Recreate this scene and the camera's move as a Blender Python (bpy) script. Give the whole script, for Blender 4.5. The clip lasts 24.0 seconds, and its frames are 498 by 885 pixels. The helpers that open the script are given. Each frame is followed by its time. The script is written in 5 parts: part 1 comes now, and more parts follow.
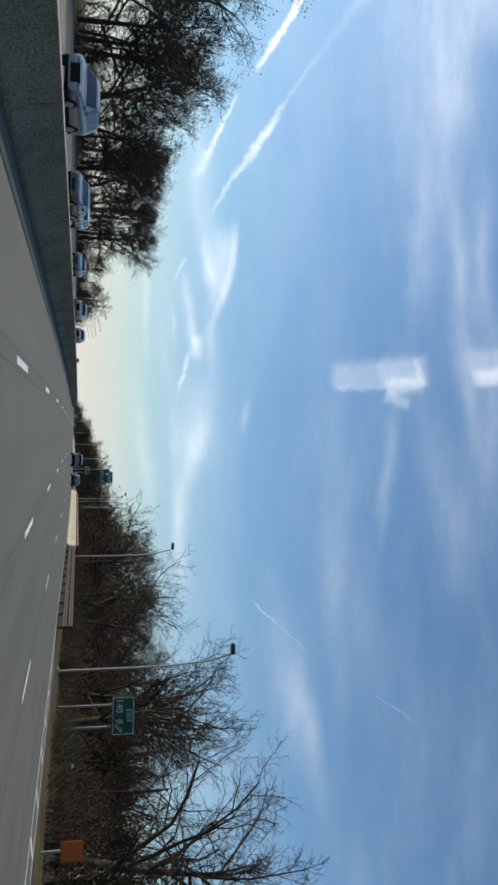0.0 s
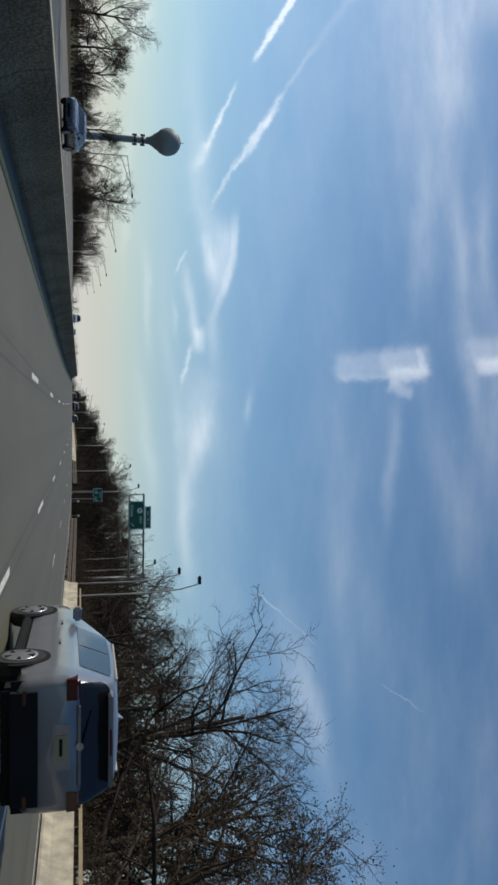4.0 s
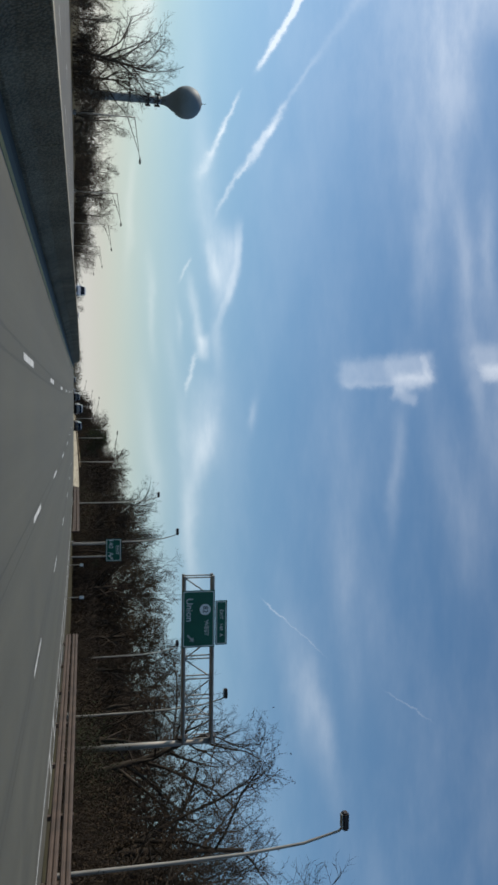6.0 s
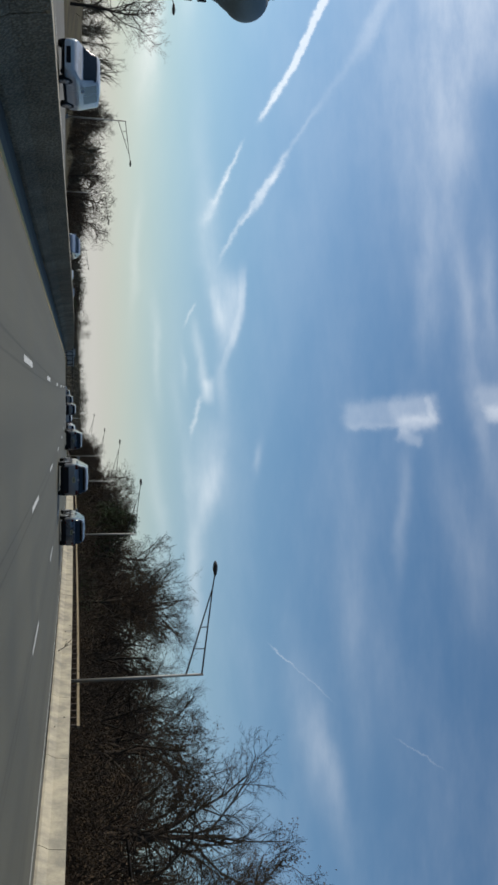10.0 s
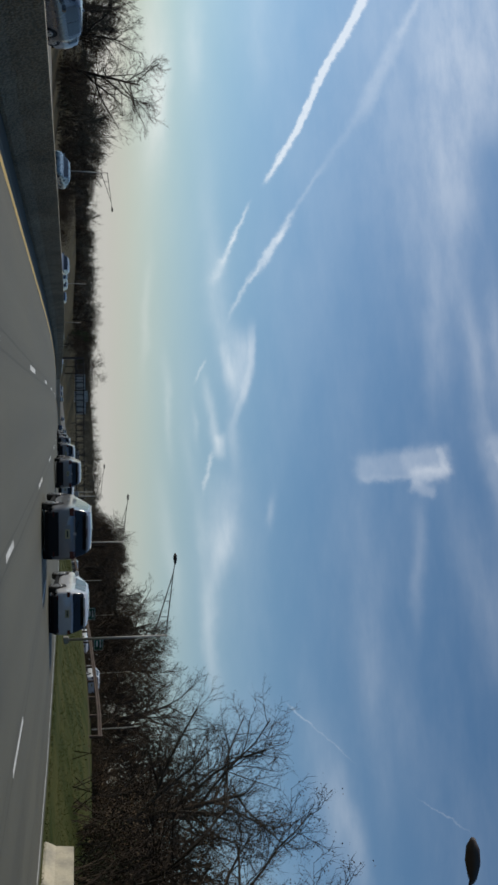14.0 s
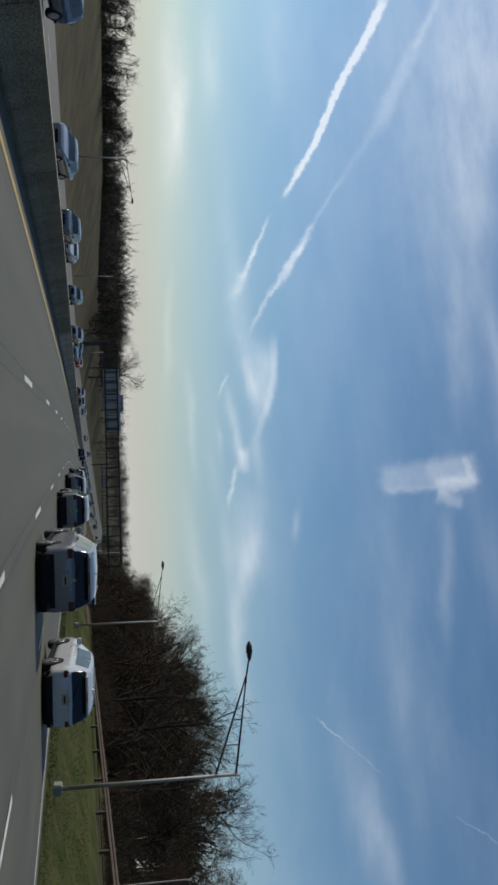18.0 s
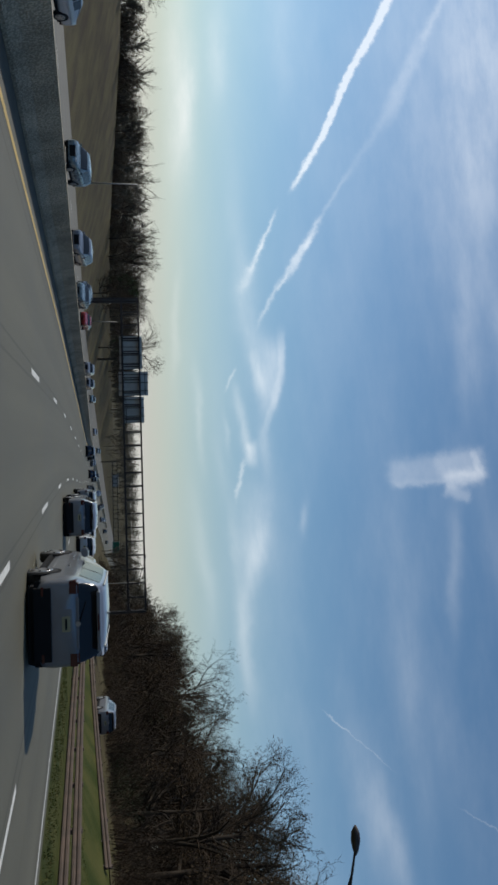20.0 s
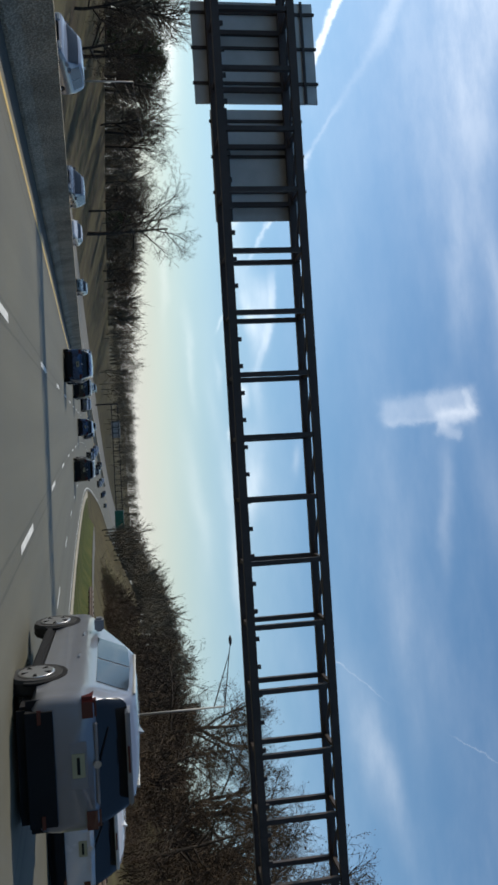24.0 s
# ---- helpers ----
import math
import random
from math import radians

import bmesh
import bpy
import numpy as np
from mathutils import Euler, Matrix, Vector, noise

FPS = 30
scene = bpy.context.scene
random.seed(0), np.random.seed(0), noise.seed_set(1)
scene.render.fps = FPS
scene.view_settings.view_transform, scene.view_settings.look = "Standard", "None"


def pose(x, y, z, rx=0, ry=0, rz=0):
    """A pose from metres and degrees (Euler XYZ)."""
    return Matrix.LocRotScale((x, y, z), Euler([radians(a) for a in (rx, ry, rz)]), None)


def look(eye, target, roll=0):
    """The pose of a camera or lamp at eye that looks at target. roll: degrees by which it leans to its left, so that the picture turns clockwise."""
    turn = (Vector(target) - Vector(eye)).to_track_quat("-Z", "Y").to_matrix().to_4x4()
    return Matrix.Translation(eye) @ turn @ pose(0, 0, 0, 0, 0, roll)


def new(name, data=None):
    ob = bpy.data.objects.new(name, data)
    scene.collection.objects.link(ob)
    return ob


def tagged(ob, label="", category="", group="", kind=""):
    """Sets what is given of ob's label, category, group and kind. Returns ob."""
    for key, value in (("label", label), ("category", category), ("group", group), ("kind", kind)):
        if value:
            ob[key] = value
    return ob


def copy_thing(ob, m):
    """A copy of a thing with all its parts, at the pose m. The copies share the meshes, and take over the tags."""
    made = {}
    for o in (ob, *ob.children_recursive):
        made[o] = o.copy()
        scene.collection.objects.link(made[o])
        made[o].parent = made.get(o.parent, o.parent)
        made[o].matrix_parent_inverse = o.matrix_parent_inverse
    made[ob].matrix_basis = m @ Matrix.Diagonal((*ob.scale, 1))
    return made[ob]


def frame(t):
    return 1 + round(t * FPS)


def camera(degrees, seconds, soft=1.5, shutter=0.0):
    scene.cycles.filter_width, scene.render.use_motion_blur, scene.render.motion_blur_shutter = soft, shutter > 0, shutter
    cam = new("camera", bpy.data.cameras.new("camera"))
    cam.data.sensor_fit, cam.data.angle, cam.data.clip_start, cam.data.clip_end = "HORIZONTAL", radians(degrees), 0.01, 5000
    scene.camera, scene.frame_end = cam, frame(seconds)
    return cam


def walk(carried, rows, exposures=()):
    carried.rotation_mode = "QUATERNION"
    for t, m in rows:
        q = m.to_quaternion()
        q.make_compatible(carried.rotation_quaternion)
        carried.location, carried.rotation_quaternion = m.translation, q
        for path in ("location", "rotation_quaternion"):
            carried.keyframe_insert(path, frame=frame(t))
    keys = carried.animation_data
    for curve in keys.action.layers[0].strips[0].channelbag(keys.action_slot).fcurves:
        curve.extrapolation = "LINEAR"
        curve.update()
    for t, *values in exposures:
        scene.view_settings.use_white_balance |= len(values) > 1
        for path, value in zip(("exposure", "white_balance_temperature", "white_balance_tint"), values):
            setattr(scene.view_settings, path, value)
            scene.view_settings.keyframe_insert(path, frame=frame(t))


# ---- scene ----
cam = camera(35.1, 24.0, soft=2.9)


def ride(x, y, z, yaw, pitch, lean):
    """Camera pose with the picture lying on its side: world up points to the picture's right."""
    return pose(x, y, z, 90 + pitch, 0, yaw) @ pose(0, 0, 0, 0, 0, 90 + lean)


# seconds, x, y, z, yaw, pitch, lean
PATH = [
    (0, 0.00, 0.00, 1.25, -0.97, 12.14, 1.21),
    (0.5, -0.11, 13.21, 1.26, -1.10, 12.08, 1.27),
    (1, -0.15, 26.37, 1.27, -1.08, 12.10, 1.14),
    (1.5, -0.12, 39.53, 1.26, -1.15, 12.06, 1.22),
    (2, 0.00, 52.61, 1.25, -1.22, 11.98, 0.98),
    (2.5, 0.19, 65.68, 1.24, -1.42, 11.89, 0.87),
    (3, 0.40, 78.75, 1.24, -1.46, 11.89, 0.38),
    (3.5, 0.60, 91.81, 1.24, -1.51, 11.89, 0.19),
    (4, 0.78, 104.88, 1.22, -1.56, 11.88, 0.23),
    (4.5, 0.90, 117.97, 1.20, -1.61, 11.88, 0.50),
    (5, 0.94, 131.07, 1.15, -1.63, 11.92, 0.45),
    (5.5, 0.96, 144.15, 1.10, -1.44, 11.72, 0.32),
    (6, 0.87, 157.50, 1.03, -1.01, 11.55, 0.15),
    (6.5, 0.62, 171.25, 0.96, -0.63, 11.50, -0.00),
    (7, 0.25, 185.01, 0.91, -0.57, 11.63, 0.53),
    (7.5, -0.10, 198.53, 0.86, -0.09, 11.39, 0.22),
    (8, -0.45, 212.01, 0.79, 0.37, 11.27, 0.26),
    (8.5, -0.97, 225.68, 0.67, 0.54, 11.31, 0.47),
    (9, -1.56, 239.12, 0.55, 1.01, 11.17, 0.27),
    (9.5, -2.26, 252.50, 0.41, 1.78, 11.13, 0.21),
    (10, -3.17, 265.95, 0.25, 2.15, 11.16, 0.31),
    (10.5, -4.16, 279.35, 0.07, 2.70, 11.09, 0.31),
    (11, -5.22, 292.66, -0.14, 3.23, 10.96, 0.08),
    (11.5, -6.34, 305.87, -0.39, 3.76, 10.82, 0.01),
    (12, -7.55, 319.00, -0.68, 4.28, 10.69, 0.09),
    (12.5, -8.84, 332.03, -0.99, 4.81, 10.55, 0.34),
    (13, -10.23, 344.97, -1.34, 5.40, 10.53, 0.26),
    (13.5, -11.77, 357.84, -1.74, 5.88, 10.44, 0.05),
    (14, -13.45, 370.63, -2.18, 6.19, 10.28, -0.11),
    (14.5, -15.26, 383.39, -2.66, 6.46, 10.21, -0.20),
    (15, -17.11, 396.12, -3.16, 6.77, 10.10, -0.09),
    (15.5, -18.98, 408.80, -3.70, 7.08, 9.79, -0.29),
    (16, -20.87, 421.45, -4.27, 7.27, 9.45, -0.42),
    (16.5, -22.78, 434.08, -4.91, 7.26, 9.15, -0.39),
    (17, -24.65, 446.62, -5.59, 7.20, 9.01, -0.33),
    (17.5, -26.47, 459.09, -6.31, 7.21, 8.77, -0.53),
    (18, -28.25, 471.48, -7.05, 7.20, 8.55, -1.07),
    (18.5, -29.96, 483.79, -7.80, 7.18, 8.31, -1.45),
    (19, -31.61, 496.03, -8.56, 7.04, 8.20, -1.04),
    (19.5, -33.21, 508.20, -9.32, 6.91, 8.10, -0.96),
    (20, -34.76, 520.29, -10.08, 6.77, 7.99, -1.18),
    (20.5, -36.27, 532.31, -10.84, 6.64, 7.88, -1.79),
    (21, -37.73, 544.31, -11.55, 6.60, 7.96, -1.74),
    (21.5, -39.16, 556.14, -12.26, 6.52, 8.01, -1.64),
    (22, -40.48, 567.74, -13.01, 6.29, 7.98, -1.90),
    (22.5, -41.58, 579.50, -13.72, 5.65, 8.05, -1.92),
    (23, -42.46, 591.28, -14.36, 4.83, 8.05, -1.79),
    (23.5, -43.09, 603.21, -15.01, 3.70, 7.95, -2.69),
    (24, -43.62, 615.22, -15.73, 2.47, 8.41, -2.76),
]
EXPOSURES = [(0, 0.34), (0.5, 0.22), (1, 0.08), (2, 0.11), (5, 0.04), (6, 0.04), (7, 0.10), (8, 0.03), (9, 0.0), (10, -0.04), (13, -0.22), (15, -0.2), (18, -0.15), (21, -0.02), (22, 0.06), (23, 0.18), (24, 0.32)]
walk(cam, [(r[0], ride(*r[1:])) for r in PATH], EXPOSURES)

# ---- world: sky with cirrus and contrails, one sun ----
SUN_AZ, SUN_EL = -72.0, 37.0        # degrees: azimuth from +y towards +x, elevation
sun_dir = Vector((math.sin(radians(SUN_AZ)) * math.cos(radians(SUN_EL)), math.cos(radians(SUN_AZ)) * math.cos(radians(SUN_EL)), math.sin(radians(SUN_EL))))


class Tree:
    """Small helper to write node trees."""

    def __init__(self, nt):
        self.nt = nt

    def node(self, kind):
        return self.nt.nodes.new(kind)

    def put(self, socket, value):
        if isinstance(value, bpy.types.NodeSocket):
            self.nt.links.new(value, socket)
        else:
            socket.default_value = value

    def math(self, op, a, b=0.0, clamp=False):
        n = self.node("ShaderNodeMath")
        n.operation, n.use_clamp = op, clamp
        self.put(n.inputs[0], a)
        self.put(n.inputs[1], b)
        return n.outputs[0]

    def vmath(self, op, a, b=(0, 0, 0)):
        n = self.node("ShaderNodeVectorMath")
        n.operation = op
        self.put(n.inputs[0], a)
        self.put(n.inputs[1], b)
        return n.outputs["Value"] if op in ("DOT_PRODUCT", "LENGTH") else n.outputs["Vector"]

    def scaled(self, vec, k):
        n = self.node("ShaderNodeVectorMath")
        n.operation = "SCALE"
        self.put(n.inputs[0], vec)
        n.inputs[3].default_value = k
        return n.outputs["Vector"]

    def noise(self, vec, scale, detail=4.0, rough=0.55, out="Fac", distortion=0.0):
        n = self.node("ShaderNodeTexNoise")
        self.put(n.inputs["Vector"], vec)
        n.inputs["Scale"].default_value = scale
        n.inputs["Detail"].default_value = detail
        n.inputs["Roughness"].default_value = rough
        n.inputs["Distortion"].default_value = distortion
        return n.outputs[out]

    def ramp(self, fac, lo, hi):
        n = self.node("ShaderNodeMapRange")
        n.interpolation_type = "SMOOTHSTEP"
        self.put(n.inputs[0], fac)
        n.inputs[1].default_value = lo
        n.inputs[2].default_value = hi
        return n.outputs[0]

    def mix(self, fac, a, b, blend="MIX"):
        n = self.node("ShaderNodeMix")
        n.data_type, n.blend_type = "RGBA", blend
        self.put(n.inputs[0], fac)
        self.put(n.inputs[6], a)
        self.put(n.inputs[7], b)
        return n.outputs[2]


def build_sky():
    world = bpy.data.worlds.new("sky")
    scene.world = world
    world.use_nodes = True
    world.node_tree.nodes.clear()
    t = Tree(world.node_tree)
    sky = t.node("ShaderNodeTexSky")
    sky.sky_type, sky.sun_disc = "NISHITA", False
    sky.sun_elevation, sky.sun_rotation = radians(SUN_EL), radians(SUN_AZ)
    sky.altitude, sky.air_density, sky.dust_density, sky.ozone_density = 60, 1.0, 0.5, 3.0
    clear = t.mix(1.0, sky.outputs[0], (0.81, 1.0, 1.05, 1), "MULTIPLY")
    ray = t.node("ShaderNodeTexCoord").outputs["Generated"]
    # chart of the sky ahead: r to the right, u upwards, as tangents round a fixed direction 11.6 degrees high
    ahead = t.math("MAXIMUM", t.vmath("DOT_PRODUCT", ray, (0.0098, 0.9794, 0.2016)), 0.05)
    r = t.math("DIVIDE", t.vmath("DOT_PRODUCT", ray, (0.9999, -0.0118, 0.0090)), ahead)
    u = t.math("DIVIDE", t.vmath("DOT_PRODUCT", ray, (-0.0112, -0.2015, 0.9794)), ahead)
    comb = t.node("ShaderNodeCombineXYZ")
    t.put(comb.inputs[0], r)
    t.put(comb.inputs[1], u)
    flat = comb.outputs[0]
    warp = t.vmath("SUBTRACT", t.noise(flat, 9.0, 4, 0.6, "Color"), (0.5, 0.5, 0.5))
    warp_n = t.node("ShaderNodeVectorMath")
    warp_n.operation = "SCALE"
    t.put(warp_n.inputs[0], warp)
    warp_n.inputs[3].default_value = 0.028
    soft = t.vmath("ADD", flat, warp_n.outputs[0])
    fine = t.vmath("SUBTRACT", t.noise(flat, 60.0, 4, 0.65, "Color"), (0.5, 0.5, 0.5))
    fine_n = t.node("ShaderNodeVectorMath")
    fine_n.operation = "SCALE"
    t.put(fine_n.inputs[0], fine)
    fine_n.inputs[3].default_value = 0.012
    crisp = t.vmath("ADD", flat, fine_n.outputs[0])

    def streak(vec, a, b, width, amount, along_edge=2.0, across_edge=2.0):
        """A stroke from a to b of that half width; a and b as (r, u). Higher edge powers give crisper ends and sides."""
        a, b = Vector((*a, 0)), Vector((*b, 0))
        e, half, mid = (b - a).normalized(), (b - a).length / 2, (a + b) / 2
        n = Vector((-e.y, e.x, 0))
        along = t.math("SUBTRACT", t.vmath("DOT_PRODUCT", vec, tuple(e / half)), e.dot(mid) / half)
        across = t.math("SUBTRACT", t.vmath("DOT_PRODUCT", vec, tuple(n / width)), n.dot(mid) / width)
        s = t.math("ADD", t.math("POWER", t.math("ABSOLUTE", along), along_edge), t.math("POWER", t.math("ABSOLUTE", across), across_edge))
        return t.math("MULTIPLY", t.math("EXPONENT", t.math("MULTIPLY", s, -1.0)), amount)

    def total(values):
        out = values[0]
        for v in values[1:]:
            out = t.math("ADD", out, v)
        return out

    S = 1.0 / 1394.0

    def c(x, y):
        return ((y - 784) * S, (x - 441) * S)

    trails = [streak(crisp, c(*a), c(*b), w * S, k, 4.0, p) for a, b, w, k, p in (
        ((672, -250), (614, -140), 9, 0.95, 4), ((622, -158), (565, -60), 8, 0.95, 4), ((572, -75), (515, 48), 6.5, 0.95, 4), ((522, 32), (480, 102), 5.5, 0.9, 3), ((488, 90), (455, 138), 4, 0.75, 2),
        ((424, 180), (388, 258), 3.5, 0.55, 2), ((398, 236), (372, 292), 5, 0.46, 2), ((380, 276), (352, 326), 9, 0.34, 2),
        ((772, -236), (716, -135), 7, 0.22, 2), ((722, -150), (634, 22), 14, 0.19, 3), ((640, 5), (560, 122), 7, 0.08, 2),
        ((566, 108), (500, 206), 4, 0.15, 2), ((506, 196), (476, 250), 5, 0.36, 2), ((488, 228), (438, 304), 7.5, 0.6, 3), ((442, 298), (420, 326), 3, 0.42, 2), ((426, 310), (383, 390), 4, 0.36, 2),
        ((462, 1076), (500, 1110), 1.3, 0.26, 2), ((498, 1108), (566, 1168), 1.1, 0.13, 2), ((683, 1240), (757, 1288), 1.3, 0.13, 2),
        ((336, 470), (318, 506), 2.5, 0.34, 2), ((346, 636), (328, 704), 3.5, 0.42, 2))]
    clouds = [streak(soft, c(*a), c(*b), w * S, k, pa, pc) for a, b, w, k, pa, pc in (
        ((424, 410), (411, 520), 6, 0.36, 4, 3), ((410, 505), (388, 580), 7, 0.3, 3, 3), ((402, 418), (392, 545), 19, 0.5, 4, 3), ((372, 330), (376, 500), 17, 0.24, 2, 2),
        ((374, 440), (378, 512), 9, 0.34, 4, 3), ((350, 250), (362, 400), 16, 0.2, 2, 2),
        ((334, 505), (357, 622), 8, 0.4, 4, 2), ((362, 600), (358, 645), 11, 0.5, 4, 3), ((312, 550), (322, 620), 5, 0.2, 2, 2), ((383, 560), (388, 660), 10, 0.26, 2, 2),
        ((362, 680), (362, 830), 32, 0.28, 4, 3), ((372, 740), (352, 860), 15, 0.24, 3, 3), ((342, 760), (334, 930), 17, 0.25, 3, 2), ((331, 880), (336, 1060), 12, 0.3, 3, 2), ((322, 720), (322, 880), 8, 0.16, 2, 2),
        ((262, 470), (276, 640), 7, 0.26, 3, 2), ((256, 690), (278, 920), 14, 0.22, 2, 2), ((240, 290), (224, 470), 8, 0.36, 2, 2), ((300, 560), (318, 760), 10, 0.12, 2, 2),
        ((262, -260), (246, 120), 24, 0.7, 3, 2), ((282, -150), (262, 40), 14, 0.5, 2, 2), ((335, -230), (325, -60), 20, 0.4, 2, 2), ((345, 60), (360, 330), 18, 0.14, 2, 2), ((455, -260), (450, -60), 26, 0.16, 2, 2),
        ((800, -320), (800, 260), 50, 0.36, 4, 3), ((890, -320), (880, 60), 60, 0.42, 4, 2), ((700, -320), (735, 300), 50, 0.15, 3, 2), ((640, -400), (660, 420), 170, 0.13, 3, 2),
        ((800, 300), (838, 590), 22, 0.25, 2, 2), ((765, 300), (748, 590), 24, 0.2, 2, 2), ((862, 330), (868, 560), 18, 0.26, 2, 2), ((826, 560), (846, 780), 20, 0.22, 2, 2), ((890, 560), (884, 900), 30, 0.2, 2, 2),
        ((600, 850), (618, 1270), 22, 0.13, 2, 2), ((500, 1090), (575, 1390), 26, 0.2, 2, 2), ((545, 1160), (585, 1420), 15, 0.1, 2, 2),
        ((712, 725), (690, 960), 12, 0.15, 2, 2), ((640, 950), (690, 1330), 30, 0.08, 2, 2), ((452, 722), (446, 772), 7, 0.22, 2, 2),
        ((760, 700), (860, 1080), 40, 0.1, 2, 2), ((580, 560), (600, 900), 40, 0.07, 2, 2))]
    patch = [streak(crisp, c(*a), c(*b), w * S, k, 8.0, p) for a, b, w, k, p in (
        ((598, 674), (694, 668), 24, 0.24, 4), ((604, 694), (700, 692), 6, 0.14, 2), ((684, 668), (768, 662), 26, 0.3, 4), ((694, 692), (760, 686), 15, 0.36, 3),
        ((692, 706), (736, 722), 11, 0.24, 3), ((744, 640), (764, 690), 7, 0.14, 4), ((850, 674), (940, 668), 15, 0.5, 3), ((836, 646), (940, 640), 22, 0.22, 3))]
    sq = t.node("ShaderNodeMapping")
    sq.inputs["Scale"].default_value = (1.0, 3.2, 1.0)
    t.put(sq.inputs["Vector"], flat)
    grain = t.ramp(t.noise(sq.outputs[0], 10.0, 6, 0.62), 0.25, 0.72)
    comb_lines = t.node("ShaderNodeMapping")
    comb_lines.inputs["Scale"].default_value = (0.8, 1.5, 1.0)
    t.put(comb_lines.inputs["Vector"], crisp)
    ripple = t.ramp(t.noise(comb_lines.outputs[0], 62.0, 4, 0.6), 0.2, 0.8)
    puff = t.ramp(t.noise(flat, 55.0, 5, 0.7), 0.1, 0.6)
    veil = t.math("MULTIPLY", t.ramp(t.noise(sq.outputs[0], 3.2, 5, 0.6), 0.34, 0.85), 0.11)
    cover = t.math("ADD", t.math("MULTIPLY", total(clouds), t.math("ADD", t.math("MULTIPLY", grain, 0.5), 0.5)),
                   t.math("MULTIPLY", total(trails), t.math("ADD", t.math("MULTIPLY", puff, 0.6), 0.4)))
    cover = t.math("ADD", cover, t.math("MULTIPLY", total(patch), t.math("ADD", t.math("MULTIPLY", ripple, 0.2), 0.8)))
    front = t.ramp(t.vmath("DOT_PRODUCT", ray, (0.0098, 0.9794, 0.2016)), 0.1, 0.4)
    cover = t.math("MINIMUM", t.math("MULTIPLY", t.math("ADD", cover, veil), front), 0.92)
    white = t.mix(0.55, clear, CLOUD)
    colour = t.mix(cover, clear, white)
    # pale haze low over the horizon
    up = t.math("MAXIMUM", t.vmath("DOT_PRODUCT", ray, (0, 0, 1)), 0.0)
    toward = t.math("MULTIPLY", t.math("ADD", t.vmath("DOT_PRODUCT", ray, (-0.5, 0.85, 0.16)), 1.0), 0.5)
    phase = t.math("ADD", t.math("MULTIPLY", t.math("POWER", t.math("MAXIMUM", toward, 0.0), 2.3), 1.12), 0.05, True)
    haze = t.math("MULTIPLY", t.math("MULTIPLY", t.math("EXPONENT", t.math("MULTIPLY", up, -16.0)), 0.9), phase)
    colour = t.mix(haze, colour, HAZE)
    bg = t.node("ShaderNodeBackground")
    t.put(bg.inputs[0], colour)
    bg.inputs[1].default_value = SKY
    t.put(t.node("ShaderNodeOutputWorld").inputs[0], bg.outputs[0])


CLOUD = (15.0, 15.0, 14.8, 1)
HAZE = (6.8, 6.7, 6.3, 1)
SKY = 0.094
build_sky()
sun = new("sun", bpy.data.lights.new("sun", "SUN"))
sun.data.energy, sun.data.angle, sun.data.color = 3.3, radians(0.5), (1.0, 0.91, 0.78)
sun.matrix_world = look(sun_dir * 100, (0, 0, 0))
scene.view_settings.exposure = 0.0

# ---- materials ----


